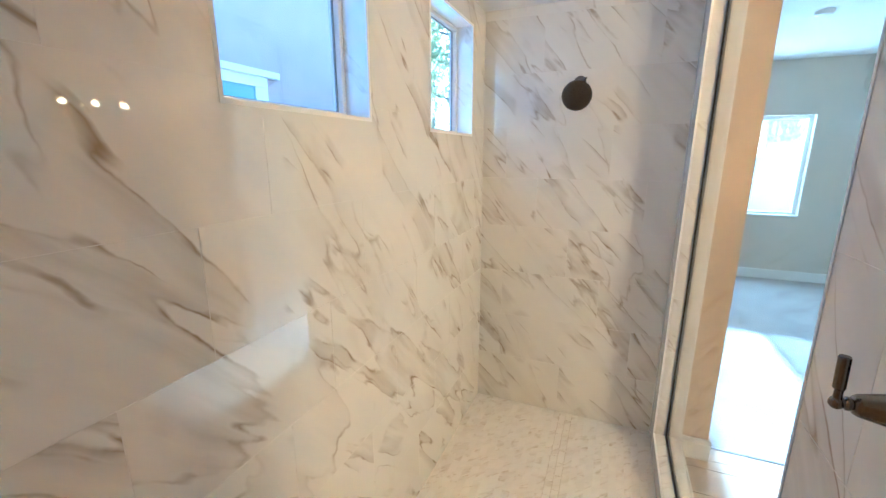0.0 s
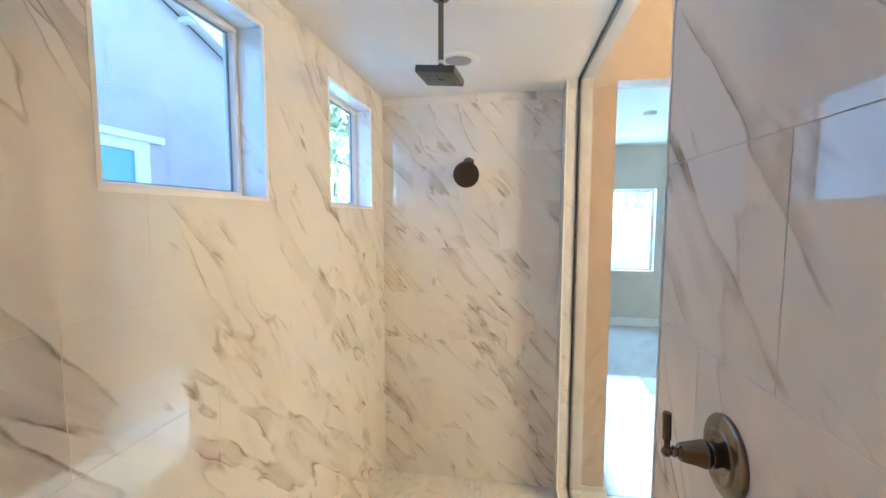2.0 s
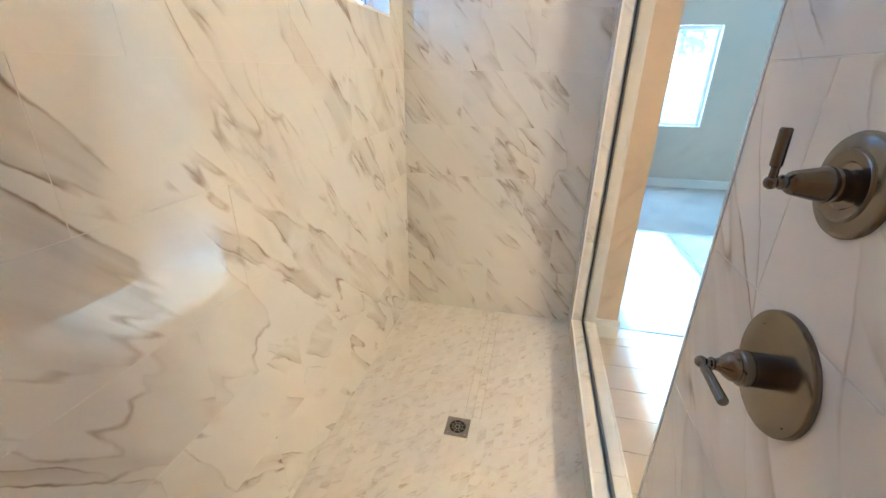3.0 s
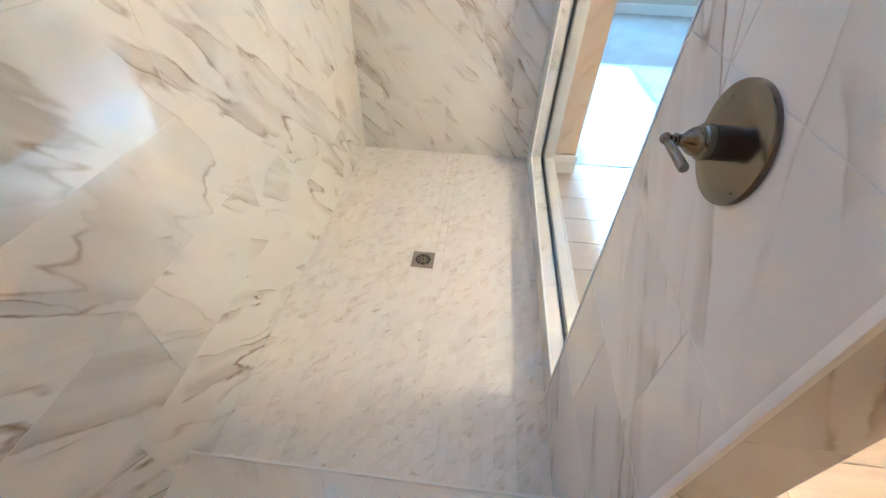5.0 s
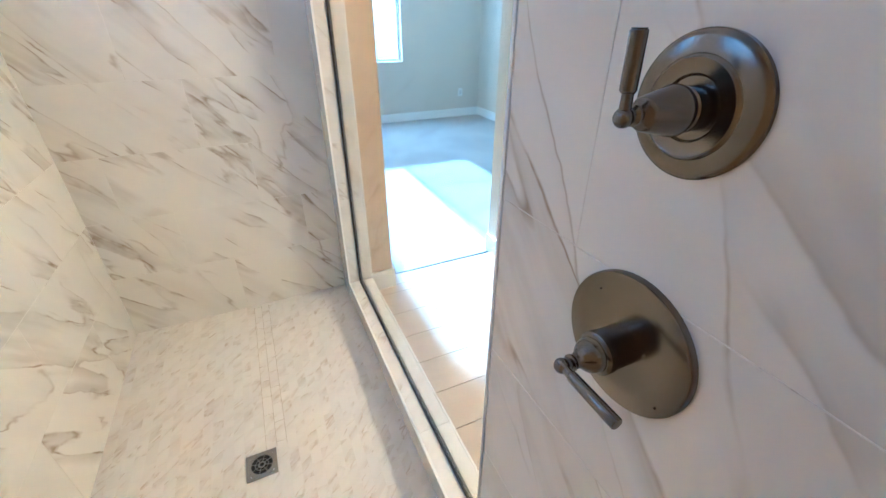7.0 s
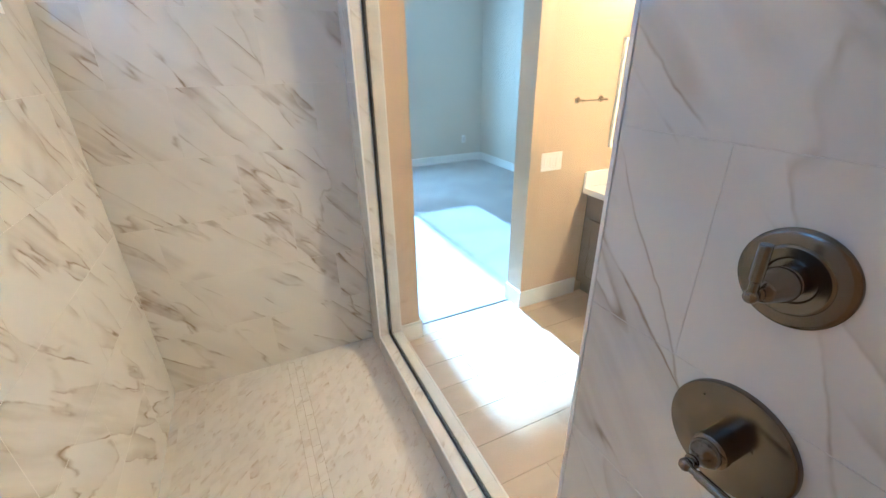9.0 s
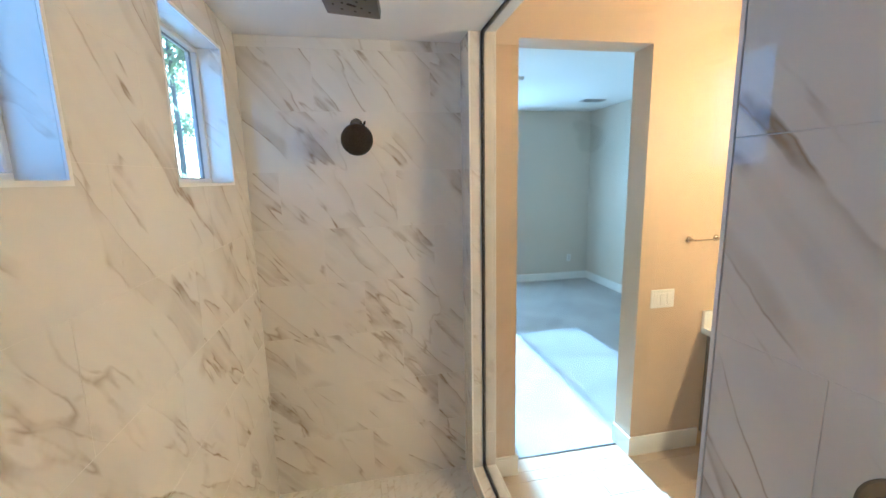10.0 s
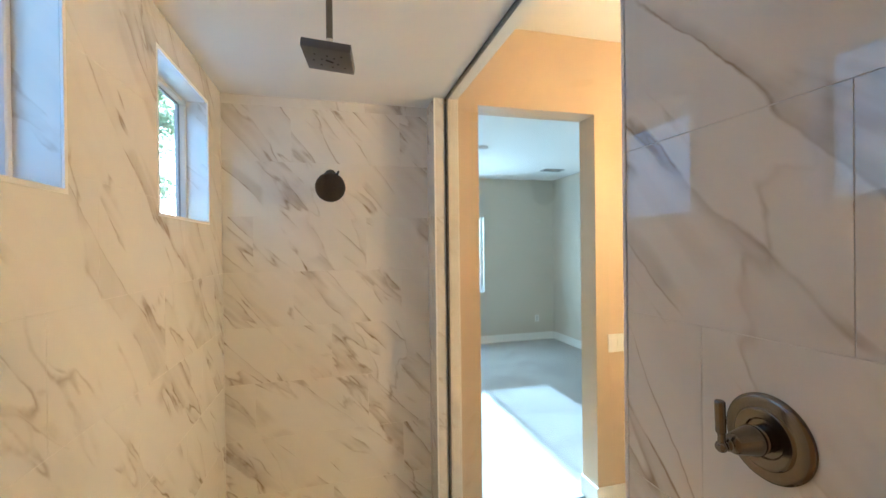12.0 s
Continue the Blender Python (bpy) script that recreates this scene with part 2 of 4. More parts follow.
M_GLASS = clear("shower_glass", (0.965, 0.985, 0.975), 0.05)
M_SCREEN = bpy.data.materials.new("insect_screen")
M_SCREEN.use_nodes = True
nt_ = M_SCREEN.node_tree
nt_.nodes.remove(nt_.nodes["Principled BSDF"])
th_, sc_, mx_ = nt_.nodes.new("ShaderNodeBsdfTransparent"), nt_.nodes.new("ShaderNodeBsdfTranslucent"), nt_.nodes.new("ShaderNodeMixShader")
sc_.inputs[0].default_value, mx_.inputs[0].default_value = (0.5, 0.5, 0.5, 1), 0.10
th_.inputs[0].default_value = (0.66, 0.66, 0.66, 1)
nt_.links.new(th_.outputs[0], mx_.inputs[1])
nt_.links.new(sc_.outputs[0], mx_.inputs[2])
nt_.links.new(mx_.outputs[0], nt_.nodes["Material Output"].inputs["Surface"])
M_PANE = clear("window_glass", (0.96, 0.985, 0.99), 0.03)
M_PLANK = wood("wood_look_plank", (0.40, 0.31, 0.215), (0.56, 0.455, 0.335), 0.32, 0)
M_PLANKGAP = paint("plank_grout", (0.43, 0.36, 0.275), 0.9)
M_CAB = wood("grey_brown_cabinet", (0.115, 0.09, 0.068), (0.185, 0.148, 0.112), 0.42, 2, 2.0)
M_COUNTER = paint("white_quartz", (0.84, 0.82, 0.79), 0.2, 0.05)
M_BULB = glow("warm_bulb", (1.0, 0.605, 0.232), BULB_POWER)
M_BULB_DIM = glow("warm_bulb_dim", (1.0, 0.605, 0.232), BULB_POWER * 0.045)
M_PLASTIC = paint("white_plastic", (0.82, 0.81, 0.79), 0.35, 0.03)
M_LENS = paint("grey_lens", (0.42, 0.41, 0.40), 0.5, 0.05)
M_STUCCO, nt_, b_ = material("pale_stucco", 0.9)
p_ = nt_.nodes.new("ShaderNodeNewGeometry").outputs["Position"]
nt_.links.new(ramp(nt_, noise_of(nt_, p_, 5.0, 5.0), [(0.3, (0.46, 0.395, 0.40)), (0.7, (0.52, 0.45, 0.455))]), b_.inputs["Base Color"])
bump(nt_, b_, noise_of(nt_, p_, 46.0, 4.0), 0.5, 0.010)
M_CARPET, nt_, b_ = material("grey_carpet", 0.95)
p_ = nt_.nodes.new("ShaderNodeNewGeometry").outputs["Position"]
pile = noise_of(nt_, p_, 240.0, 3.0)
big = noise_of(nt_, p_, 2.6, 3.0, 0.7)
nt_.links.new(mix(nt_, math_node(nt_, "MULTIPLY", pile, 0.55), ramp(nt_, big, [(0.35, (0.36, 0.35, 0.335)), (0.65, (0.45, 0.44, 0.42))]), (0.26, 0.255, 0.247)), b_.inputs["Base Color"])
bump(nt_, b_, pile, 0.8, 0.006)
M_GROUND = paint("dry_ground", (0.20, 0.19, 0.16), 0.95, 0.6)
M_FENCE = paint("pale_fence", (0.55, 0.53, 0.50), 0.85, 0.4)
M_ROOF = paint("grey_shingle", (0.12, 0.12, 0.125), 0.9, 0.6)
M_BARK = wood("bark", (0.14, 0.12, 0.10), (0.28, 0.25, 0.21), 0.95, 2)
M_LEAF, nt_, b_ = material("leaf", 0.7)
r_ = nt_.nodes.new("ShaderNodeNewGeometry").outputs["Random Per Island"]
nt_.links.new(ramp(nt_, r_, [(0.0, (0.12, 0.14, 0.07)), (1.0, (0.24, 0.25, 0.14))]), b_.inputs["Base Color"])
tr_ = nt_.nodes.new("ShaderNodeBsdfTranslucent")
tr_.inputs[0].default_value = (0.58, 0.64, 0.38, 1)
mx_ = nt_.nodes.new("ShaderNodeMixShader")
mx_.inputs[0].default_value = 0.5
nt_.links.new(b_.outputs[0], mx_.inputs[1])
nt_.links.new(tr_.outputs[0], mx_.inputs[2])
nt_.links.new(mx_.outputs[0], nt_.nodes["Material Output"].inputs["Surface"])
M_MIRROR, nt_, b_ = material("mirror_silver", 0.02, 1.0, (0.85, 0.87, 0.87))
M_TEAL = paint("teal_blind", (0.28, 0.47, 0.48), 0.3, 0.05)


# ---- mesh helpers ----
def boxes(*spans):
    """One bmesh of butted boxes, each (x0, x1, y0, y1, z0, z1)."""
    bm = bmesh.new()
    for x0, x1, y0, y1, z0, z1 in spans:
        v = [bm.verts.new((x, y, z)) for x in (x0, x1) for y in (y0, y1) for z in (z0, z1)]
        for q in ((0, 1, 3, 2), (4, 6, 7, 5), (0, 4, 5, 1), (2, 3, 7, 6), (0, 2, 6, 4), (1, 5, 7, 3)):
            bm.faces.new([v[i] for i in q])
    return bm


def rounded(x0, x1, y0, y1, z0, z1, r=0.004, seg=2):
    bm = boxes((x0, x1, y0, y1, z0, z1))
    bmesh.ops.bevel(bm, geom=bm.edges[:], offset=r, segments=seg, profile=0.5, affect="EDGES")
    return bm


def lathe(profile, n=40, cap=True):
    """A turned body round local z from (radius, height) pairs, from bottom to top."""
    bm = bmesh.new()
    rings = []
    for r, h in profile:
        if r < 1e-6:
            rings.append([bm.verts.new((0, 0, h))])
        else:
            rings.append([bm.verts.new((r * math.cos(2 * math.pi * i / n), r * math.sin(2 * math.pi * i / n), h)) for i in range(n)])
    for a, b in zip(rings, rings[1:]):
        for i in range(n):
            j = (i + 1) % n
            q = [a[i % len(a)], a[j % len(a)], b[j % len(b)], b[i % len(b)]]
            q = list(dict.fromkeys(q))
            if len(q) > 2:
                bm.faces.new(q)
    for ring, flip in ((rings[0], True), (rings[-1], False)):
        if cap and len(ring) > 1:
            bm.faces.new(ring[::-1] if flip else ring)
    return bm


def tube(points, r, n=16):
    """A round bar along a bent line."""
    bm = bmesh.new()
    rings = []
    pts = [Vector(p) for p in points]
    for i, p in enumerate(pts):
        d = (pts[min(i + 1, len(pts) - 1)] - pts[max(i - 1, 0)]).normalized()
        q = d.to_track_quat("Z", "Y")
        rr = r[i] if isinstance(r, (list, tuple)) else r
        rings.append([bm.verts.new(p + q @ Vector((rr * math.cos(2 * math.pi * k / n), rr * math.sin(2 * math.pi * k / n), 0))) for k in range(n)])
    for a, b in zip(rings, rings[1:]):
        for k in range(n):
            bm.faces.new((a[k], a[(k + 1) % n], b[(k + 1) % n], b[k]))
    bm.faces.new(rings[0][::-1])
    bm.faces.new(rings[-1])
    return bm


def moved(bm, m):
    bmesh.ops.transform(bm, matrix=m, verts=bm.verts[:])
    return bm


def joined(*bms):
    out = bmesh.new()
    for bm in bms:
        me = bpy.data.meshes.new("tmp")
        bm.to_mesh(me)
        bm.free()
        out.from_mesh(me)
        bpy.data.meshes.remove(me)
    return out


def mesh_of(name, bm, mat, smooth=False):
    me = bpy.data.meshes.new(name)
    bmesh.ops.recalc_face_normals(bm, faces=bm.faces[:])
    bm.to_mesh(me)
    bm.free()
    me.materials.append(mat)
    if smooth:
        me.shade_smooth()
        me.set_sharp_from_angle(angle=radians(34))
    return me


def part(name, bm, mat, parent=None, label="", smooth=False):
    ob = new(name, mesh_of(name, bm, mat, smooth))
    ob.parent = parent
    return tagged(ob, label)


def thing(name, label, category, group="", kind="", at=(0, 0, 0)):
    ob = new(name)
    ob.empty_display_size = 0.05
    ob.location = at
    return tagged(ob, label, category, group, kind)


def structure(name, bm, mat, label, category):
    return tagged(part(name, bm, mat), label, category, kind="structure")


# ---- tiles ----
GAP, TH = 0.0010, 0.010
tile_cache = {}


def tile(parent, origin, U, N, u0, v0, u1, v1, mat, V=(0, 0, 1), holes=(), name="tile", th=TH, gap=GAP):
    """One tile, its face on the plane through origin, pieces of openings cut away, with a fine chamfer where it is whole."""
    u0, v0, u1, v1 = u0 + gap / 2, v0 + gap / 2, u1 - gap / 2, v1 - gap / 2
    cut = [h for h in holes if h[0] < u1 and h[2] > u0 and h[1] < v1 and h[3] > v0]
    U, V, N = Vector(U), Vector(V), Vector(N)
    key = (round(u1 - u0, 4), round(v1 - v0, 4), tuple(U), tuple(V), tuple(N), mat.name, th)
    if not cut and key in tile_cache:
        me = tile_cache[key]
    else:
        bm = bmesh.new()
        if cut:
            us = sorted({0, u1 - u0, *[min(max(x - u0, 0), u1 - u0) for h in cut for x in (h[0], h[2])]})
            vs = sorted({0, v1 - v0, *[min(max(x - v0, 0), v1 - v0) for h in cut for x in (h[1], h[3])]})
            grid = {}

            def vert(i, j):
                if (i, j) not in grid:
                    grid[i, j] = bm.verts.new(U * us[i] + V * vs[j])
                return grid[i, j]
            for i in range(len(us) - 1):
                for j in range(len(vs) - 1):
                    cu, cv = u0 + (us[i] + us[i + 1]) / 2, v0 + (vs[j] + vs[j + 1]) / 2
                    if us[i + 1] - us[i] < 1e-5 or vs[j + 1] - vs[j] < 1e-5:
                        continue
                    if any(h[0] < cu < h[2] and h[1] < cv < h[3] for h in cut):
                        continue
                    bm.faces.new((vert(i, j), vert(i + 1, j), vert(i + 1, j + 1), vert(i, j + 1)))
            ext = bmesh.ops.extrude_face_region(bm, geom=bm.faces[:])
            bmesh.ops.translate(bm, vec=-N * th, verts=[g for g in ext["geom"] if isinstance(g, bmesh.types.BMVert)])
        else:
            w, h, c = u1 - u0, v1 - v0, 0.0005
            back = [bm.verts.new(U * a + V * b - N * th) for a, b in ((0, 0), (w, 0), (w, h), (0, h))]
            side = [bm.verts.new(U * a + V * b - N * c) for a, b in ((0, 0), (w, 0), (w, h), (0, h))]
            front = [bm.verts.new(U * a + V * b) for a, b in ((c, c), (w - c, c), (w - c, h - c), (c, h - c))]
            bm.faces.new(front)
            for A, B in ((back, side), (side, front)):
                for k in range(4):
                    bm.faces.new((A[k], A[(k + 1) % 4], B[(k + 1) % 4], B[k]))
        lay = bm.loops.layers.uv.new("UVMap")
        for f in bm.faces:
            for l in f.loops:
                l[lay].uv = (l.vert.co.dot(U), l.vert.co.dot(V))
        me = mesh_of(name, bm, mat)
        if not cut:
            tile_cache[key] = me
    ob = new(name, me)
    ob.location = Vector(origin) + U * u0 + V * v0
    ob.parent = parent
    return ob


ROW, LEN, Z0 = 0.2935, 0.587, 0.0395
ROWS_Z = [0.0, 0.0] + [Z0 + ROW * i for i in range(1, 9)] + [2.44]


def tiled(parent, origin, U, N, ua, ub, anchor, step, zmin=0.0, zmax=2.44, holes=(), mat=None):
    """Rows of long tiles between ua and ub. anchor: a joint in the row above 1.2135; each higher row shifts by step."""
    for k, (za, zb) in enumerate(zip(ROWS_Z, ROWS_Z[1:])):
        za, zb = max(za, zmin), min(zb, zmax)
        if zb - za < 0.012:
            continue
        j = anchor + step * (k - 5)
        j -= LEN * math.ceil((j - ua) / LEN)
        cuts = [ua] + [c for c in (j + LEN * i for i in range(1, 12)) if ua + 0.012 < c < ub - 0.012] + [ub]
        for a, b in zip(cuts, cuts[1:]):
            if any(h[0] <= a and h[2] >= b and h[1] <= za and h[3] >= zb for h in holes):
                continue
            tile(parent, origin, U, N, a, za, b, zb, mat or M_TILE, holes=holes)


# ---- shower walls ----
GLASS_X, WX0, WX1 = 1.157, 1.09, 1.225
W1 = (-1.822, 1.765, -1.266, 2.310)
W2 = (-0.772, 1.755, -0.226, 2.306)
WEND, WFAR, STUB = -2.208, -1.672, -0.177
OUT, CORE, BASE_B = -0.128, -0.0008, -6.0


def wall_with_holes(x0, x1, ya, yb, za, zb, holes, grow=0.0):
    ys = sorted({ya, yb, *[v for h in holes for v in (h[0] - grow, h[2] + grow)]})
    spans = []
    for a, b in zip(ys, ys[1:]):
        hs = [h for h in holes if h[0] - grow <= a + 1e-6 and h[2] + grow >= b - 1e-6]
        if hs:
            spans += [(x0, x1, a, b, za, hs[0][1] - grow), (x0, x1, a, b, hs[0][3] + grow, zb)]
        else:
            spans.append((x0, x1, a, b, za, zb))
    return boxes(*spans)


TILE_S = -2.30
HOLES = tuple((h[0] - 0.0105, h[1] - 0.0105, h[2] + 0.0105, h[3] + 0.0105) for h in (W1, W2))
west = structure("wall_west", wall_with_holes(OUT, CORE, BASE_B, 0.0, -0.02, 2.9, (W1, W2), 0.011), M_GROUT_WALL,
                 "outer wall clad in polished cream marble-look tiles with taupe veins", "wall")
tiled(west, (0, 0, 0), (0, 1, 0), (1, 0, 0), TILE_S, -0.0005, -1.918, 0.196, holes=HOLES)
north = structure("wall_north", boxes((-0.16, WX1, CORE * -1, 0.15, -0.02, 2.9)), M_GROUT_WALL,
                  "shower end wall of polished marble-look tiles with diagonal taupe veins", "wall")
tiled(north, (0, 0, 0), (1, 0, 0), (0, -1, 0), 0.0005, WX0 - 0.001, 0.342, -0.196)

partition = structure("wall_partition", boxes((WX0 + 0.001, WX1 - 0.003, WEND + 0.001, WFAR - 0.001, 0, 2.9)), M_GROUT_WALL,
                      "short partition wall of the shower clad in grey-white marble tiles", "wall")
tiled(partition, (WX0, 0, 0), (0, -1, 0), (-1, 0, 0), -WFAR + 0.006, -WEND - 0.011, 1.838, 0.186)
tiled(partition, (0, WEND, 0), (1, 0, 0), (0, -1, 0), WX0 + 0.008, WX1 - 0.002, 0.3, 0.0)
tiled(partition, (0, WFAR, 0), (-1, 0, 0), (0, 1, 0), -WX1 + 0.008, -WX0 - 0.008, 0.3, 0.0)
part("paint_skin", boxes((WX1 - 0.003, WX1, WEND + 0.002, WFAR - 0.002, 0, 2.9)), M_BATH, partition, "beige painted back of the partition, its colour warmed for lamplight")
for y0, y1 in ((WEND - 0.0015, WEND + 0.011), (WFAR - 0.006, WFAR + 0.0015)):
    part("edge_trim", boxes((WX0 - 0.0015, WX0 + 0.008, y0, y1, 0.0, 2.44)), M_TRIM, partition, "thin white metal edge trim")

stub = structure("wall_stub", boxes((WX0 + 0.001, WX1 - 0.003, STUB + 0.001, 0.011, 0, 2.9)), M_GROUT_WALL,
                 "narrow marble-clad wall end that holds the glass channel", "wall")
tiled(stub, (WX0, 0, 0), (0, -1, 0), (-1, 0, 0), 0.0, -STUB - 0.008, 3.0, 0.0)
tiled(stub, (0, STUB, 0), (1, 0, 0), (0, -1, 0), WX0 + 0.008, GLASS_X - 0.009, 3.0, 0.0, zmin=0.12, mat=M_SLAB)
tiled(stub, (0, STUB, 0), (1, 0, 0), (0, -1, 0), GLASS_X + 0.009, WX1 - 0.007, 3.0, 0.0, zmin=0.12, mat=M_SLAB)
part("paint_skin", boxes((WX1 - 0.003, WX1, STUB + 0.002, -0.13, 0, 2.9)), M_BATH, stub)
part("edge_trim", boxes((WX0 - 0.0015, WX0 + 0.007, STUB - 0.0015, STUB + 0.007, 0.12, 2.44)), M_TRIM, stub, "thin white metal edge trim")
part("edge_trim", boxes((WX1 - 0.007, WX1 + 0.0015, STUB - 0.0015, STUB + 0.007, 0.12, 2.44)), M_TRIM, stub, "thin white metal edge trim")

# curbs
CURB = 0.12
curb = structure("curb_side", boxes((WX0 + 0.001, WX1 - 0.001, WFAR, STUB, 0, CURB - 0.001)), M_GROUT_WALL, "low marble-clad shower curb under the glass panel", "curb")
for a, b in ((WFAR, -1.24), (-1.24, -0.65), (-0.65, STUB)):
    tile(curb, (0, 0, CURB), (0, 1, 0), (0, 0, 1), a, -GLASS_X + 0.009, b, -WX0 - 0.007, M_SLAB, V=(-1, 0, 0))
    tile(curb, (0, 0, CURB), (0, 1, 0), (0, 0, 1), a, -WX1 + 0.007, b, -GLASS_X - 0.009, M_SLAB, V=(-1, 0, 0))
    tile(curb, (WX0, 0, 0), (0, -1, 0), (-1, 0, 0), -b, 0, -a, CURB - 0.007, M_SLAB)
    tile(curb, (WX1, 0, 0), (0, 1, 0), (1, 0, 0), a, 0, b, CURB - 0.007, M_SLAB)
part("edge_trim", boxes((WX0 - 0.0015, WX0 + 0.007, WFAR + 0.002, STUB - 0.002, CURB - 0.007, CURB + 0.0015)), M_TRIM, curb, "thin white metal edge trim")
part("edge_trim", boxes((WX1 - 0.007, WX1 + 0.0015, WFAR + 0.002, STUB - 0.002, CURB - 0.007, CURB + 0.0015)), M_TRIM, curb, "thin white metal edge trim")
ENTRY = -2.046
curb2 = structure("curb_entry", boxes((0.0, WX0, WEND + 0.001, ENTRY - 0.001, 0, CURB - 0.001)), M_GROUT_WALL, "low marble-clad curb across the shower entry", "curb")
for a, b in ((0.002, 0.56), (0.56, WX0 - 0.002)):
    tile(curb2, (0, 0, CURB), (1, 0, 0), (0, 0, 1), a, WEND + 0.007, b, ENTRY - 0.007, M_SLAB, V=(0, 1, 0))
    tile(curb2, (0, ENTRY, 0), (-1, 0, 0), (0, 1, 0), -b, 0, -a, CURB - 0.007, M_SLAB)
    tile(curb2, (0, WEND, 0), (1, 0, 0), (0, -1, 0), a, 0, b, CURB - 0.007, M_SLAB)
part("edge_trim", boxes((0.002, WX0 - 0.002, ENTRY - 0.007, ENTRY + 0.0015, CURB - 0.007, CURB + 0.0015)), M_TRIM, curb2, "thin white metal edge trim")
part("edge_trim", boxes((0.002, WX0 - 0.002, WEND - 0.0015, WEND + 0.007, CURB - 0.007, CURB + 0.0015)), M_TRIM, curb2, "thin white metal edge trim")

# ceilings
structure("ceiling_shower", boxes((0.0, WX1, WEND, 0.0, 2.44, 2.56)), M_WHITE, "smooth white dropped ceiling over the shower", "ceiling")
structure("ceiling_bathroom", boxes((-0.16, 3.20, BASE_B - 0.15, -0.13, 2.9, 3.0)), M_WHITE, "white bathroom ceiling", "ceiling")
structure("soffit_face", boxes((WX1 - 0.02, WX1, WFAR, STUB, 2.56, 2.9), (0, WX1 - 0.02, WEND, WEND + 0.02, 2.56, 2.9)), M_BATH, "beige painted face above the shower opening, its colour warmed for lamplight", "wall")


# ---- shower glass ----
glass = thing("glass_panel", "clear fixed shower glass panel set in black channels", "shower glass", at=(GLASS_X, -0.9, CURB))


def local(bm, parent):
    return moved(bm, Matrix.Translation(-parent.location))


pane = part("pane", local(boxes((GLASS_X - 0.005, GLASS_X + 0.005, WFAR + 0.006, STUB - 0.0075, CURB + 0.0085, 2.4305)), glass), M_GLASS, glass, "clear glass")
pane.visible_shadow = False
for z0, z1 in ((CURB - 0.001, CURB + 0.008), (2.431, 2.4395)):
    part("channel", local(boxes((GLASS_X - 0.0085, GLASS_X + 0.0085, WFAR + 0.002, STUB - 0.0005, z0, z1)), glass), M_BLACK, glass, "black metal channel")
part("channel", local(boxes((GLASS_X - 0.0085, GLASS_X + 0.0085, STUB - 0.007, STUB + 0.001, CURB + 0.008, 2.431)), glass), M_BLACK, glass, "black metal channel")


# ---- windows of the shower ----
def shower_window(name, h):
    ya, za, yb, zb = h
    w = thing(name, "small square white vinyl window in a marble-lined reveal", "window", kind="structure", at=(-0.1, ya, za))
    f, xi, xo = 0.018, -0.088, -0.13
    for n, U, V, N, o, lim in (("reveal", (1, 0, 0), (0, 1, 0), (0, 0, 1), (0, 0, za), (xi - 0.035, ya, -0.0045, yb)),
                               ("reveal", (1, 0, 0), (0, -1, 0), (0, 0, -1), (0, 0, zb), (xi - 0.04, -yb, -0.0045, -ya)),
                               ("reveal", (1, 0, 0), (0, 0, 1), (0, -1, 0), (0, yb, 0), (xi - 0.04, za, -0.0045, zb)),
                               ("reveal", (-1, 0, 0), (0, 0, 1), (0, 1, 0), (0, ya, 0), (0.0045, za, -xi + 0.04, zb))):
        ob = tile(None, o, U, N, *lim, M_SLAB, V=V, name=n, gap=0.0)
        ob.location = ob.location - w.location
        ob.parent = w
    e = 0.011
    for b in ((-0.004, 0.0015, ya - e, yb + e, za - e, za), (-0.004, 0.0015, ya - e, yb + e, zb, zb + e),
              (-0.004, 0.0015, ya - e, ya, za, zb), (-0.004, 0.0015, yb, yb + e, za, zb)):
        part("edge_trim", local(boxes(b), w), M_TRIM, w, "thin white metal edge trim")
    for b in ((xo, xi, ya, yb, za, za + f), (xo, xi, ya, yb, zb - f, zb), (xo, xi, ya, ya + f, za + f, zb - f), (xo, xi, yb - f, yb, za + f, zb - f)):
        part("window_frame", local(rounded(*b, 0.003, 1), w), M_VINYL, w)
    g = 0.0045
    ia, ib, ja, jb = ya + f, yb - f, za + f, zb - f
    part("gasket", local(boxes((-0.115, -0.109, ia, ib, ja, ja + g), (-0.115, -0.109, ia, ib, jb - g, jb), (-0.115, -0.109, ia, ia + g, ja + g, jb - g), (-0.115, -0.109, ib - g, ib, ja + g, jb - g)), w), M_GASKET_DUCT, w, "dark rubber gasket")
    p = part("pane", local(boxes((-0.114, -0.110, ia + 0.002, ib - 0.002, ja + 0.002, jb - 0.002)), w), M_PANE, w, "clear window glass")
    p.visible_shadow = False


shower_window("window_1", W1)
shower_window("window_2", W2)


# ---- rest of the bathroom ----
DX0, DX1, DZ, DY0, DY1 = 1.36, 2.12, 2.435, -0.13, 0.03
BW = 3.02
structure("wall_door", boxes((WX1, DX0, DY0, DY1, -0.02, 2.9), (DX1, BW, DY0, DY1, -0.02, 2.9), (DX0, DX1, DY0, DY1, DZ, 2.9)), M_BATH,
          "beige painted wall, its colour warmed for lamplight, with a tall cased opening to the bedroom", "wall")
structure("wall_east", boxes((BW, BW + 0.15, BASE_B, DY1, -0.02, 2.9)), M_BATH, "beige painted bathroom wall behind the vanity, its colour warmed for lamplight", "wall")
# unseen closing wall, set far back so that less light bounces
structure("wall_south_unseen", boxes((-0.16, BW + 0.15, BASE_B - 0.15, BASE_B, -0.02, 2.9)), M_BATH, "plain unseen closing wall of the bathroom, beige paint warmed for lamplight", "wall")
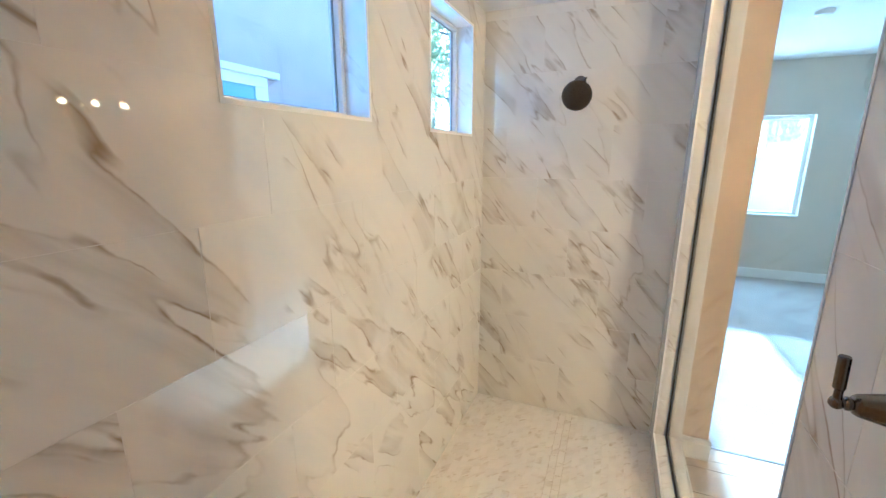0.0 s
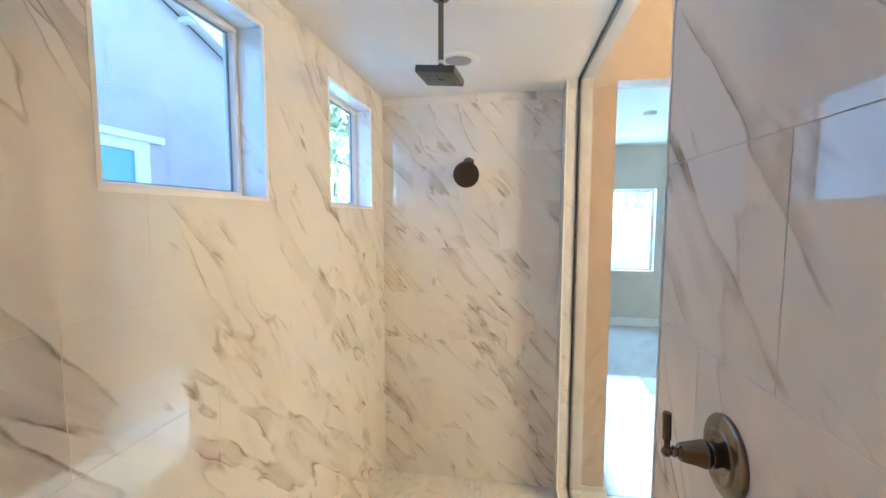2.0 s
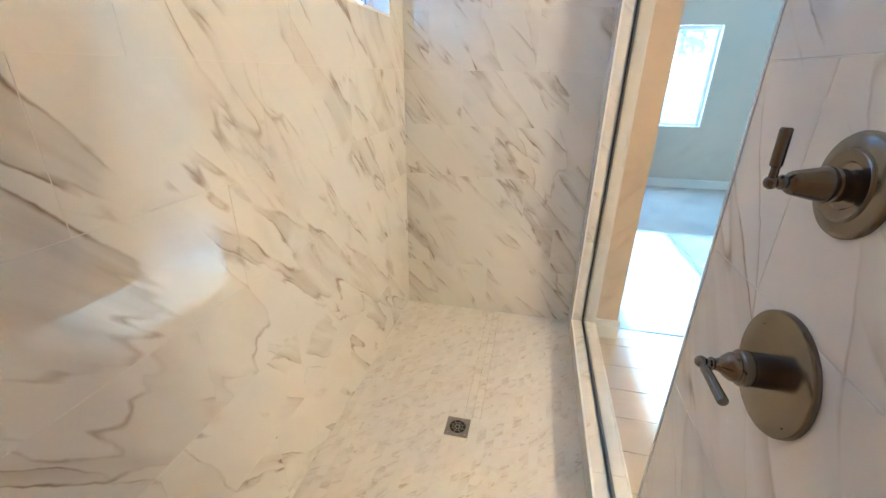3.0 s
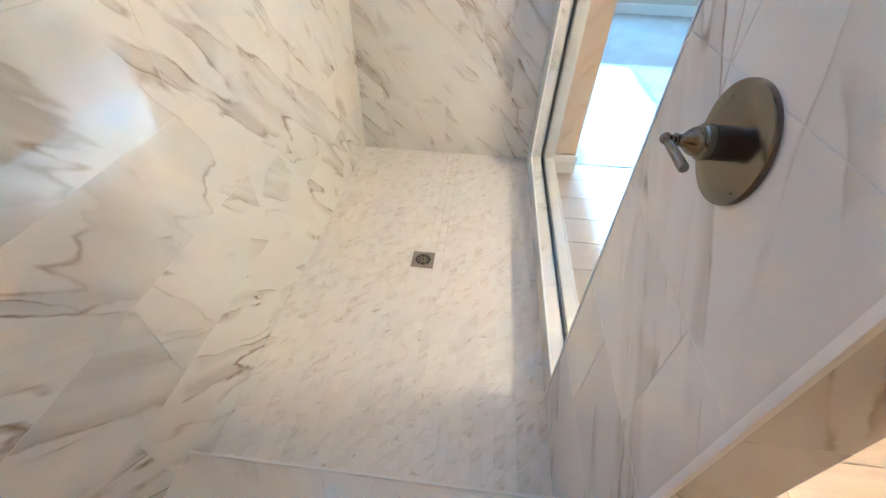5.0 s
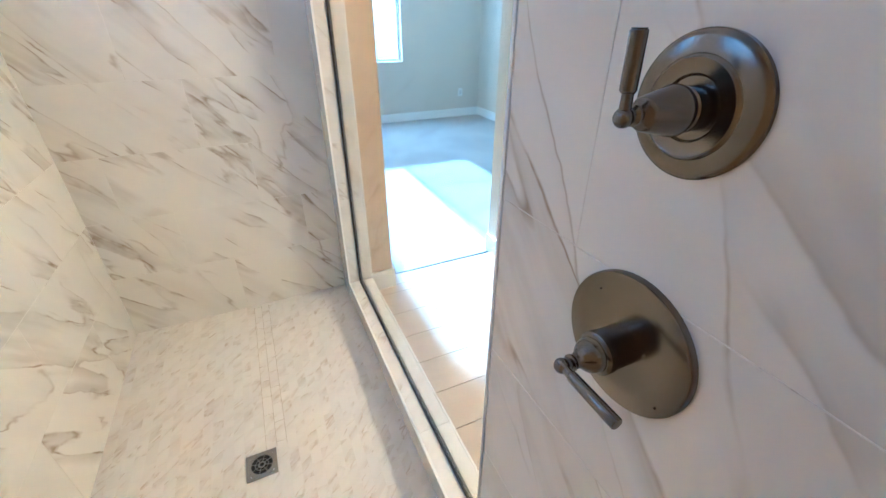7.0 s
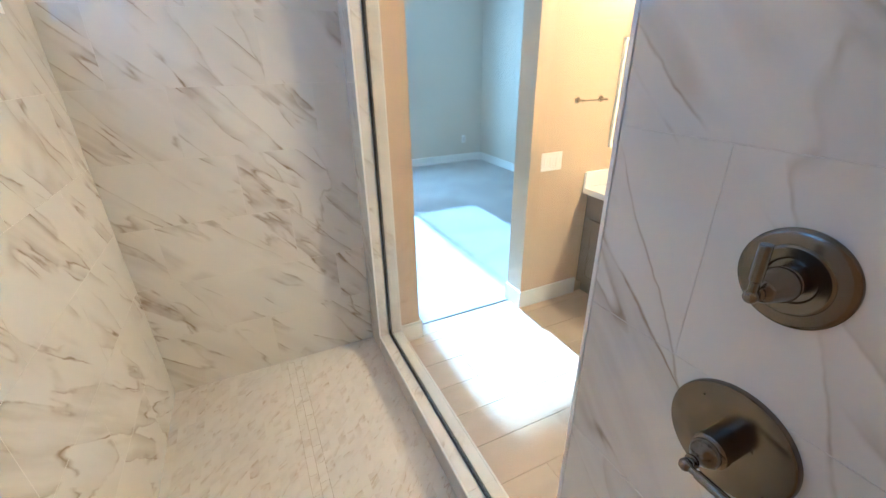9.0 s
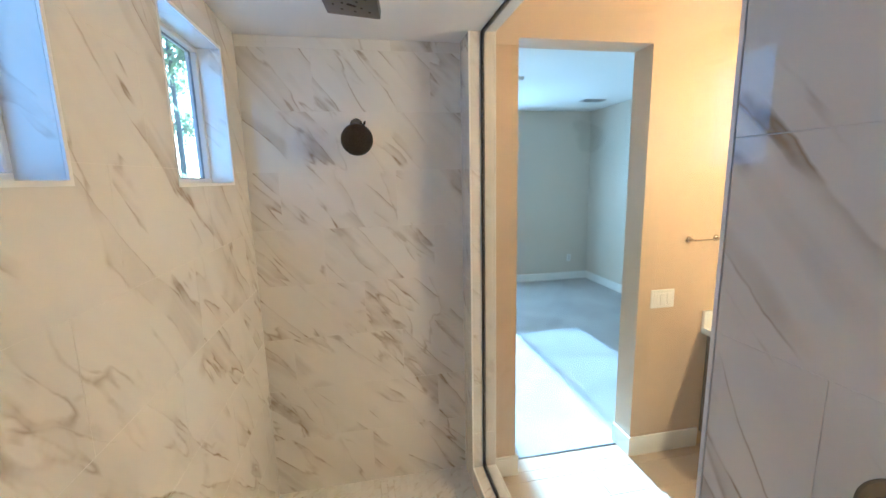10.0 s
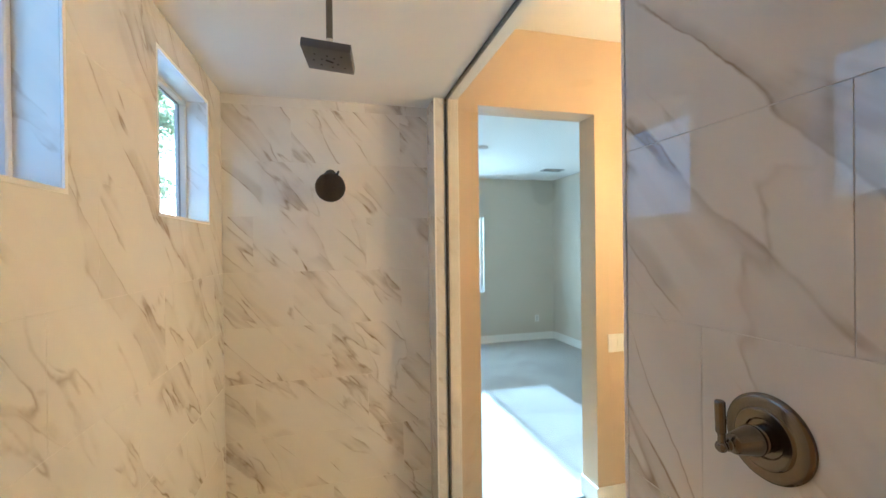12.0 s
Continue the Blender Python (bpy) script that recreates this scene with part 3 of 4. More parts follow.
structure("wall_west_paint", boxes((CORE, 0.001, BASE_B, TILE_S, 0, 2.9)), M_BATH, "beige painted strip of the outer wall, its colour warmed for lamplight", "wall")


def baseboard(x0, x1, y0, y1):
    bm = boxes((x0, x1, y0, y1, 0.0, 0.125))
    top = [e for e in bm.edges if all(v.co.z > 0.1 for v in e.verts)]
    bmesh.ops.bevel(bm, geom=top, offset=0.005, segments=2, profile=0.5, affect="EDGES")
    return structure("baseboard", bm, M_BASE, "plain white painted baseboard", "baseboard")


BT = 0.014
baseboard(WX1 + 0.001, DX0 + BT, DY0 - BT, DY0)
baseboard(DX1 - BT, 2.60, DY0 - BT, DY0)
baseboard(DX0, DX0 + BT, DY0, DY1)
baseboard(DX1 - BT, DX1, DY0, DY1)

# switch plate
sw = thing("light_switch", "white three-gang rocker light switch plate on the painted wall", "light switch", at=(2.28, DY0, 1.015))
part("plate", rounded(-0.079, 0.079, -0.006, 0.0, -0.0565, 0.0565, 0.003), M_PLASTIC, sw)
for k in (-1, 0, 1):
    part("rocker", rounded(k * 0.046 - 0.016, k * 0.046 + 0.016, -0.0095, -0.006, -0.033, 0.033, 0.002), M_PLASTIC, sw)

# towel bar beside the mirror
tb = thing("towel_bar", "short brushed nickel hand towel bar on the wall", "towel bar", at=(2.43, DY0, 1.365))
for x in (0.0, 0.185):
    part("post", joined(moved(lathe([(0.019, 0), (0.019, 0.005), (0.009, 0.009), (0.0065, 0.045), (0.008, 0.05), (0.0, 0.054)], 24), pose(x, 0, 0, 90, 0, 0))), M_STEEL, tb, smooth=True)
part("bar", tube([(-0.012, -0.048, 0), (0.197, -0.048, 0)], 0.004), M_STEEL, tb, smooth=True)

# framed mirror above the counter's end
mi = thing("wall_mirror", "white-framed rectangular mirror hung beside the vanity", "mirror", at=(2.735, DY0, 1.06))
mw, mh, fr = 0.27, 0.64, 0.02
for b in ((0, mw, -0.022, -0.001, 0, fr), (0, mw, -0.022, -0.001, mh - fr, mh), (0, fr, -0.022, -0.001, fr, mh - fr), (mw - fr, mw, -0.022, -0.001, fr, mh - fr)):
    part("frame", rounded(*b, 0.002, 1), M_BASE, mi)
part("mirror_glass", boxes((fr, mw - fr, -0.016, -0.008, fr, mh - fr)), M_MIRROR, mi, "silvered mirror glass")

# vanity
CT = 0.81
vn = thing("vanity", "grey-brown wooden vanity cabinet against the painted wall", "vanity cabinet", at=(2.60, DY0, 0))
V0, V1 = -2.75, -0.001
part("body", boxes((0.02, BW - 2.602, V0, V1, 0.10, CT - 0.04)), M_CAB, vn)
part("toe_kick", boxes((0.075, BW - 2.602, V0, V1, 0.0, 0.10)), M_CAB, vn, "recessed dark toe kick")
n_doors = 5
dw = (V1 - V0 - 0.06) / n_doors
for i in range(n_doors):
    b0, b1 = V1 - 0.03 - dw * (i + 1) + 0.002, V1 - 0.03 - dw * i - 0.002
    part("drawer_front", rounded(0.0, 0.0195, b0, b1, CT - 0.205, CT - 0.05, 0.002, 1), M_CAB, vn)
    z0, z1, s = 0.115, CT - 0.21, 0.06
    d = part("door", boxes((0.006, 0.0195, b0 + s, b1 - s, z0 + s, z1 - s)), M_CAB, vn)
    part("door_frame", joined(rounded(0, 0.0195, b0, b0 + s, z0, z1, 0.0015, 1), rounded(0, 0.0195, b1 - s, b1, z0, z1, 0.0015, 1),
                              rounded(0.0005, 0.0195, b0 + s, b1 - s, z0, z0 + s, 0.0015, 1), rounded(0.0005, 0.0195, b0 + s, b1 - s, z1 - s, z1, 0.0015, 1)), M_CAB, d)
ct = thing("countertop", "white quartz vanity countertop with low splash", "countertop", at=(2.57, DY0, CT - 0.04))
part("top", rounded(0, BW - 2.571, V0 - 0.02, -0.001, 0.0005, 0.04, 0.003), M_COUNTER, ct)
part("side_splash", rounded(0.0, BW - 2.571, -0.021, -0.001, 0.0405, 0.145, 0.002, 1), M_COUNTER, ct)
part("back_splash", rounded(BW - 2.592, BW - 2.571, V0, -0.022, 0.0405, 0.145, 0.002, 1), M_COUNTER, ct)


def vanity_light(y, bulb):
    t = thing("vanity_light", "three-bulb warm vanity light with a dark metal bar", "wall lamp", "vanity lights", at=(BW, y, 2.02))
    part("back_bar", rounded(-0.028, -0.001, -0.30, 0.30, -0.05, 0.05, 0.006), M_NICKEL, t)
    for k in (-0.205, 0.0, 0.205):
        part("socket", moved(lathe([(0.028, 0.026), (0.028, 0.05), (0.02, 0.055), (0.018, 0.075), (0.0, 0.075)], 24), pose(0, k, 0, 0, -90, 0)), M_NICKEL, t, smooth=True)
        part("bulb", moved(lathe([(0.011, 0.076), (0.014, 0.086), (0.019, 0.098), (0.021, 0.108), (0.018, 0.120), (0.010, 0.128), (0.0, 0.130)], 20), pose(0, k, 0, 0, -90, 0)), bulb, t, "lit warm bulb", smooth=True)


vanity_light(-0.487, M_BULB_DIM)
vanity_light(-1.45, M_BULB)


# ---- bedroom ----
BX0, BX1, BY, BZ = 0.0, 4.27, 4.12, 2.77
BWIN = (1.39, 0.85, 2.98, 2.12)
MULL = 2.185
spans = []
for a, b in ((BX0 - 0.15, BWIN[0]), (BWIN[2], BX1 + 0.15)):
    spans.append((a, b, BY, BY + 0.16, -0.02, 2.9))
spans += [(BWIN[0], BWIN[2], BY, BY + 0.16, -0.02, BWIN[1]), (BWIN[0], BWIN[2], BY, BY + 0.16, BWIN[3], 2.9)]
structure("wall_bedroom_north", boxes(*spans), M_WALL, "plain greige painted bedroom wall with a window", "wall")
structure("wall_bedroom_east", boxes((BX1, BX1 + 0.15, DY1, BY, -0.02, 2.9)), M_WALL, "plain greige painted bedroom wall", "wall")
structure("wall_bedroom_west", boxes((BX0 - 0.15, BX0, 0.15, BY, -0.02, 2.9)), M_WALL, "plain greige painted bedroom wall", "wall")
structure("wall_bedroom_south", boxes((BW + 0.15, BX1 + 0.15, DY0, DY1, -0.02, 2.9)), M_WALL, "plain greige painted bedroom wall", "wall")
structure("ceiling_bedroom", boxes((BX0 - 0.15, BX1 + 0.15, DY1, BY, BZ, 2.9)), M_WHITE, "smooth white bedroom ceiling", "ceiling")
structure("carpet", boxes((DX0, DX1, -0.01, DY1, -0.03, 0.0), (1.22, BX1, DY1, 0.15, -0.03, 0.0), (BX0, BX1, 0.15, BY, -0.03, 0.0)), M_CARPET, "short-pile light grey wall-to-wall carpet", "carpet")
structure("threshold", rounded(DX0 + BT, DX1 - BT, -0.02, -0.006, -0.01, 0.003, 0.001, 1), M_BLACK, "thin dark carpet seam in the doorway", "threshold")
baseboard(BX0, BX1, BY - BT, BY)
baseboard(BX1 - BT, BX1, DY1, BY - BT)
baseboard(DX1, BX1 - BT, DY1, DY1 + BT)

w = thing("window_3", "twin white vinyl bedroom window in a painted reveal", "window", kind="structure", at=(2.08, BY + 0.1, BWIN[1]))
x0, z0, x1, z1 = BWIN
f = 0.045
ya, yb = BY + 0.085, BY + 0.14
for b in ((x0, x1, ya, yb, z0, z0 + f), (x0, x1, ya, yb, z1 - f, z1), (x0, x0 + f, ya, yb, z0 + f, z1 - f), (x1 - f, x1, ya, yb, z0 + f, z1 - f), (MULL - 0.022, MULL + 0.022, ya, yb, z0 + f, z1 - f)):
    part("window_frame", local(rounded(*b, 0.003, 1), w), M_VINYL, w)
for a, b in ((x0 + f, MULL - 0.022), (MULL + 0.022, x1 - f)):
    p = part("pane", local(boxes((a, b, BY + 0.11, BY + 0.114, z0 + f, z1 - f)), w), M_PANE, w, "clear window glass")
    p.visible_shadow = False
part("insect_screen", local(boxes((MULL + 0.024, x1 - f - 0.002, BY + 0.1285, BY + 0.1295, z0 + f + 0.002, z1 - f - 0.002)), w), M_SCREEN, w, "fine grey insect screen")
part("window_sill", local(rounded(x0 - 0.0, x1 + 0.0, BY - 0.012, ya, z0 + 0.0005, z0 + 0.016, 0.003), w), M_BASE, w, "white painted sill")

ou = thing("wall_outlet", "white duplex power outlet above the baseboard", "power outlet", at=(3.94, BY, 0.372))
part("plate", rounded(-0.037, 0.037, -0.006, 0, -0.058, 0.058, 0.003), M_PLASTIC, ou)
for z in (-0.02, 0.02):
    part("socket", rounded(-0.016, 0.016, -0.0085, -0.006, z - 0.014, z + 0.014, 0.002), M_LENS, ou)
vt = thing("ceiling_vent", "small metal ceiling air register with slats", "air vent", at=(3.735, 3.2, BZ))
part("frame", joined(rounded(-0.16, 0.16, -0.09, -0.07, -0.012, 0, 0.002, 1), rounded(-0.16, 0.16, 0.07, 0.09, -0.012, 0, 0.002, 1),
                     rounded(-0.16, -0.14, -0.07, 0.07, -0.012, 0, 0.002, 1), rounded(0.14, 0.16, -0.07, 0.07, -0.012, 0, 0.002, 1)), M_LENS, vt)
# thin board on the ceiling, coloured dark in place of the duct's shade
part("backing", boxes((-0.14, 0.14, -0.07, 0.07, -0.003, 0)), M_GASKET_DUCT, vt, "thin board coloured dark as the shaded duct opening")
for i in range(6):
    part("slat", moved(boxes((-0.139, 0.139, -0.009, 0.009, -0.001, 0.001)), pose(0, -0.058 + i * 0.0232, -0.008, 35, 0, 0)), M_LENS, vt)
sd = thing("smoke_detector", "round white smoke detector on the bedroom ceiling", "smoke detector", at=(2.206, 2.07, BZ))
part("base", moved(lathe([(0.065, 0), (0.065, 0.012), (0.058, 0.028), (0.04, 0.036), (0.0, 0.037)]), pose(0, 0, 0, 180, 0, 0)), M_PLASTIC, sd, smooth=True)


# ---- shower fittings ----
TOX = pose(0, 0, 0, 0, -90, 0)


def mixing_valve(name, label, at, profile_plate, profile_body, lever_bm, extra=()):
    t = thing(name, label, "shower valve", "shower valves", at=at)
    part("plate", moved(lathe(profile_plate, 64), TOX), M_NICKEL, t, "round brushed nickel escutcheon", smooth=True)
    part("body", moved(lathe(profile_body, 48), TOX), M_NICKEL, t, smooth=True)
    part("lever", lever_bm, M_NICKEL, t, smooth=True)
    for n, bm, m in extra:
        part(n, bm, m, t, smooth=True)
    return t


def ball(x, y, z, r):
    prof = [(r * math.sin(a), -r * math.cos(a)) for a in [math.pi * i / 12 for i in range(13)]]
    prof[0], prof[-1] = (0.0, -r), (0.0, r)
    return moved(lathe(prof, 24), pose(x, y, z))


mixing_valve("diverter_valve", "small brushed nickel shower diverter with a lever turned up", (WX0, -1.935, 1.384),
             [(0.0545, 0.0), (0.0545, 0.004), (0.053, 0.0062), (0.049, 0.0078), (0.0385, 0.0095), (0.0375, 0.0112), (0.0355, 0.0122), (0.033, 0.0112), (0.025, 0.010), (0.023, 0.008), (0.0, 0.008)],
             [(0.015, 0.007), (0.015, 0.012), (0.0168, 0.0135), (0.0172, 0.0205), (0.0155, 0.0225), (0.0178, 0.0245), (0.0188, 0.0275), (0.0188, 0.0300), (0.0178, 0.0318), (0.0125, 0.057), (0.0105, 0.0605), (0.0060, 0.063), (0.0060, 0.0645), (0.0078, 0.0655), (0.0078, 0.0675), (0.0055, 0.0695), (0.0055, 0.077), (0.0, 0.077)],
             joined(ball(-0.0755, 0, -0.001, 0.0072), tube([(-0.0755, 0, 0.0), (-0.0755, 0.0005, 0.016)], [0.0043, 0.004]), tube([(-0.076, 0.0005, 0.0155), (-0.076, 0.0005, 0.017), (-0.0767, 0.001, 0.053), (-0.0767, 0.001, 0.0545)], [0.0050, 0.0059, 0.0059, 0.0052])))
mixing_valve("mixing_valve", "large brushed nickel shower mixing valve with a horizontal lever", (WX0, -1.934, 1.148),
             [(0.078, 0.0), (0.078, 0.006), (0.0768, 0.0082), (0.0735, 0.0095), (0.05, 0.0100), (0.0, 0.0105)],
             [(0.0218, 0.009), (0.0218, 0.0325), (0.0205, 0.033), (0.0205, 0.0345), (0.0228, 0.035), (0.0228, 0.0435), (0.0212, 0.0455), (0.0185, 0.0465), (0.0182, 0.0525), (0.0165, 0.056), (0.0130, 0.0605), (0.0095, 0.064), (0.0078, 0.068), (0.0075, 0.0715), (0.0088, 0.0735), (0.0088, 0.0755), (0.0060, 0.077), (0.0060, 0.0865), (0.0, 0.0865)],
             joined(ball(-0.086, 0, 0.001, 0.0078), tube([(-0.086, 0, 0.001), (-0.086, -0.014, 0.001)], [0.0045, 0.0042]), tube([(-0.086, -0.013, 0.001), (-0.086, -0.015, 0.001), (-0.0865, -0.071, 0.001), (-0.0865, -0.0725, 0.001)], [0.0048, 0.0058, 0.0062, 0.0054])),
             [("screw", moved(lathe([(0.0035, 0.0095), (0.0035, 0.0112), (0.002, 0.0116), (0.0, 0.0112)], 16), pose(0, -0.0265, 0.010) @ TOX), M_NICKEL),
              ("screw", moved(lathe([(0.0012, 0.0096), (0.0012, 0.0104), (0.0, 0.0104)], 12), pose(0, 0.04, 0.045) @ TOX), M_HOLE),
              ("screw", moved(lathe([(0.0012, 0.0096), (0.0012, 0.0104), (0.0, 0.0104)], 12), pose(0, -0.055, -0.038) @ TOX), M_HOLE)])

# wall shower head
sh = thing("shower_head", "round dark metal wall shower head with many nozzles", "shower head", at=(0.543, 0.0, 2.03))
part("flange", moved(lathe([(0.032, 0), (0.032, 0.004), (0.026, 0.009), (0.012, 0.013), (0.0, 0.013)]), pose(0, 0, 0, 90, 0, 0)), M_DARKMETAL, sh, smooth=True)
part("arm", tube([(0, -0.005, 0), (0, -0.04, 0.0), (0, -0.062, -0.006), (0, -0.082, -0.022), (0, -0.098, -0.043)], 0.0095), M_DARKMETAL, sh, smooth=True)
FACE = pose(0, -0.143, -0.087) @ pose(0, 0, 0, 90 + 14, 0, 0)
hd = part("head", moved(lathe([(0.013, -0.072), (0.016, -0.05), (0.024, -0.042), (0.05, -0.03), (0.070, -0.02), (0.0755, -0.012), (0.0765, -0.004), (0.074, 0.002), (0.066, 0.0035), (0.0, 0.0045)], 56), FACE), M_DARKMETAL, sh, smooth=True)
noz = []
for r, n, s in ((0.010, 5, 0.0024), (0.022, 9, 0.0030), (0.034, 12, 0.0036), (0.0475, 22, 0.0030), (0.0595, 26, 0.0032)):
    for i in range(n):
        a = 2 * math.pi * (i + (0.5 if n % 2 else 0)) / n
        noz.append(moved(lathe([(s, 0.0), (s, 0.0062), (s * 0.5, 0.0068), (0, 0.0068)], 8), pose(r * math.cos(a), r * math.sin(a), 0)))
tagged(part("nozzles", moved(joined(*noz), FACE), M_HOLE, hd, "black rubber nozzles"), kind="stuff")
part("selector", moved(tube([(0.032, 0.063, -0.006), (0.039, 0.078, -0.004), (0.043, 0.086, -0.003)], [0.006, 0.0055, 0.005], 10), FACE), M_DARKMETAL, sh, smooth=True)

# rain head
rh = thing("rain_shower_head", "square dark grey rain shower head hung from a ceiling pipe", "shower head", at=(0.556, -1.098, 2.44))
part("flange", moved(lathe([(0.031, 0), (0.031, 0.003), (0.028, 0.007), (0.018, 0.012), (0.0018, 0.016), (0.0, 0.016)]), pose(0, 0, 0, 180, 0, 0)), M_NICKEL, rh, smooth=True)
part("pipe", tube([(0, 0, -0.01), (0, 0, -0.214)], 0.0095, 20), M_NICKEL, rh, smooth=True)
part("thread_tape", tube([(0, 0, -0.206), (0, 0, -0.217)], 0.0105, 20), M_TAPE, rh, "white thread tape", smooth=True)
part("swivel", joined(tube([(0, 0, -0.214), (0, 0, -0.236)], 0.0085, 20), rounded(-0.023, 0.023, -0.023, 0.023, -0.246, -0.234, 0.002)), M_HEAD, rh, smooth=True)
HT = pose(-0.002, 0, -0.256) @ pose(0, 0, 0, -2, 6.5, -7)
plate = boxes((-0.068, 0.068, -0.068, 0.068, -0.012, 0.012))
bmesh.ops.bevel(plate, geom=plate.edges[:], offset=0.003, segments=2, profile=0.5, affect="EDGES")
hp = part("head", moved(plate, HT), M_HEAD, rh, smooth=True)
holes_ = []
for x, y in ((-0.035, -0.03), (-0.018, -0.006), (-0.024, 0.028), (0.0, -0.03), (0.018, -0.02), (0.026, 0.012), (0.008, 0.034), (-0.042, 0.006), (0.04, -0.036), (0.044, 0.03)):
    holes_.append(moved(lathe([(0.003, 0), (0.003, 0.001), (0, 0.001)], 10), pose(x, y, -0.0122, 180, 0, 0)))
holes_.append(moved(boxes((-0.010, 0.012, -0.003, 0.004, -0.0015, 0.0)), pose(0.002, 0, -0.012, 0, 0, 25)))
tagged(part("nozzles", moved(joined(*holes_), HT), M_HOLE, hp, "black rubber nozzles"), kind="stuff")

# recessed ceiling light, unlit
cl = thing("ceiling_light", "unlit round recessed ceiling light with a white trim ring", "ceiling light", at=(0.545, -0.54, 2.44))
part("trim_ring", moved(lathe([(0.1, 0.0), (0.1, 0.004), (0.094, 0.008), (0.066, 0.007), (0.062, 0.003), (0.062, 0.0)], 56, False), pose(0, 0, 0, 180, 0, 0)), M_WHITE, cl, smooth=True)
part("lens", moved(lathe([(0.0615, 0.0), (0.0615, 0.0035), (0.05, 0.0065), (0.0, 0.0068)], 48), pose(0, 0, 0, 180, 0, 0)), M_LENS, cl, "grey unlit lens", smooth=True)

# floor drain
dr = thing("floor_drain", "small square steel shower drain with a round strainer", "drain", at=(0.548, -1.040, 0.0))
S = 0.053
part("plate", joined(boxes((-S, S, -S, -0.040, 0.0005, 0.0045), (-S, S, 0.040, S, 0.0005, 0.0045), (-S, -0.040, -0.040, 0.040, 0.0005, 0.0045), (0.040, S, -0.040, 0.040, 0.0005, 0.0045)),
                     lathe([(0.0405, 0.0005), (0.0405, 0.0047), (0.043, 0.0051), (0.0525, 0.0047)], 40, False)), M_STEEL, dr)
# no real depth here: the drain's inner shade is a flat black disc
part("well", lathe([(0.042, -0.001), (0.042, 0.0008), (0.0, 0.0008)], 32), M_HOLE, dr, "flat black disc coloured as the shaded drain well")
bars = [lathe([(0.037, 0.0012), (0.0408, 0.0012), (0.0408, 0.0046), (0.037, 0.0046), (0.037, 0.0012)], 40, False)]
for i in range(8):
    bars.append(moved(boxes((0.012, 0.0375, -0.0014, 0.0014, 0.0012, 0.0042)), pose(0, 0, 0, 0, 0, 45 * i)))
bars.append(lathe([(0.0215, 0.0012), (0.0240, 0.0012), (0.0240, 0.0044), (0.0215, 0.0044), (0.0215, 0.0012)], 32, False))
bars.append(lathe([(0.0075, 0.0012), (0.0135, 0.0012), (0.0135, 0.0044), (0.0075, 0.0044), (0.0075, 0.0012)], 24, False))
part("strainer", moved(joined(*bars), pose(0, 0, 0, 0, 0, 28)), M_STEEL, dr, "round steel strainer")


# ---- outside ----
structure("ground", boxes((-600, 600, -600, 600, -0.6, -0.35)), M_GROUND, "dry earth yard round the house", "ground")
nb = thing("neighbour_house", "neighbouring house with pale stucco gable wall and white trim", "house", at=(-2.5, -1.5, -0.35))
NY1, APEX, SL, H0 = 3.45, -2.6, 0.307, 3.008
bm = bmesh.new()
outline = [(-7.0, -0.35), (NY1, -0.35), (NY1, H0), (APEX, H0 + SL * (NY1 - APEX)), (-7.0, H0 + SL * (NY1 - APEX) - SL * (7.0 + APEX))]
fr_ = [bm.verts.new((-2.5, y, z)) for y, z in outline]
bk_ = [bm.verts.new((-9.0, y, z)) for y, z in outline]
bm.faces.new(fr_)
bm.faces.new(bk_[::-1])
for k in range(5):
    bm.faces.new((fr_[k], fr_[(k + 1) % 5], bk_[(k + 1) % 5], bk_[k]))
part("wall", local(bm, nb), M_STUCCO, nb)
ang = math.degrees(math.atan(SL))
rl = 6.75
for sgn in (1, -1):
    rt = pose(-2.5, APEX, H0 + SL * (NY1 - APEX) + 0.02) @ pose(0, 0, 0, -ang * sgn, 0, 0)
    a, b = (0, rl) if sgn > 0 else (-rl, 0)
    part("roof", local(moved(boxes((-6.6, 0.15, a, b, 0.03, 0.16)), rt), nb), M_ROOF, nb)
    part("soffit", local(moved(boxes((0.0, 0.15, a, b, 0.0, 0.028)), rt), nb), M_BASE, nb, "white soffit board")
    part("fascia", local(moved(boxes((0.15, 0.18, a, b, -0.05, 0.15)), rt), nb), M_BASE, nb, "white fascia board")
part("corner_board", local(boxes((-2.62, -2.465, NY1 + 0.001, NY1 + 0.16, -0.35, H0 - 0.02)), nb), M_BASE, nb, "white corner board")
for y in (0.61, 1.27, 1.93, 2.59, 3.25):
    part("bracket", local(boxes((-2.5, -2.36, y - 0.035, y + 0.035, H0 - 0.05 + SL * (NY1 - y), H0 + SL * (NY1 - y))), nb), M_BASE, nb, "white rafter end")


def house_window(y0, y1, z0, z1, pane_mat, pane_label):
    """A window with a flat wooden surround and a deeper cap board."""
    win = part("window", local(boxes((-2.502, -2.47, y0 - 0.12, y1 + 0.15, z1, z1 + 0.095), (-2.502, -2.44, y0 - 0.23, y1 + 0.29, z1 + 0.095, z1 + 0.155),
                                     (-2.502, -2.475, y1, y1 + 0.15, z0, z1), (-2.502, -2.475, y0 - 0.12, y0, z0, z1),
                                     (-2.502, -2.475, y0 - 0.12, y1 + 0.15, z0 - 0.1, z0)), nb), M_BASE, nb, "white wooden window surround")
    part("pane", local(boxes((-2.5, -2.487, y0, y1, z0, z1)), nb), pane_mat, win, pane_label)


house_window(-0.43, 0.65, 1.1, 2.275, M_TEAL, "teal-tinted window glass")
house_window(2.76, 3.14, 1.1, 2.09, M_LENS, "grey window glass")

fence = thing("board_fence", "pale wooden board fence behind the house", "fence", at=(3.0, 8.2, -0.35))
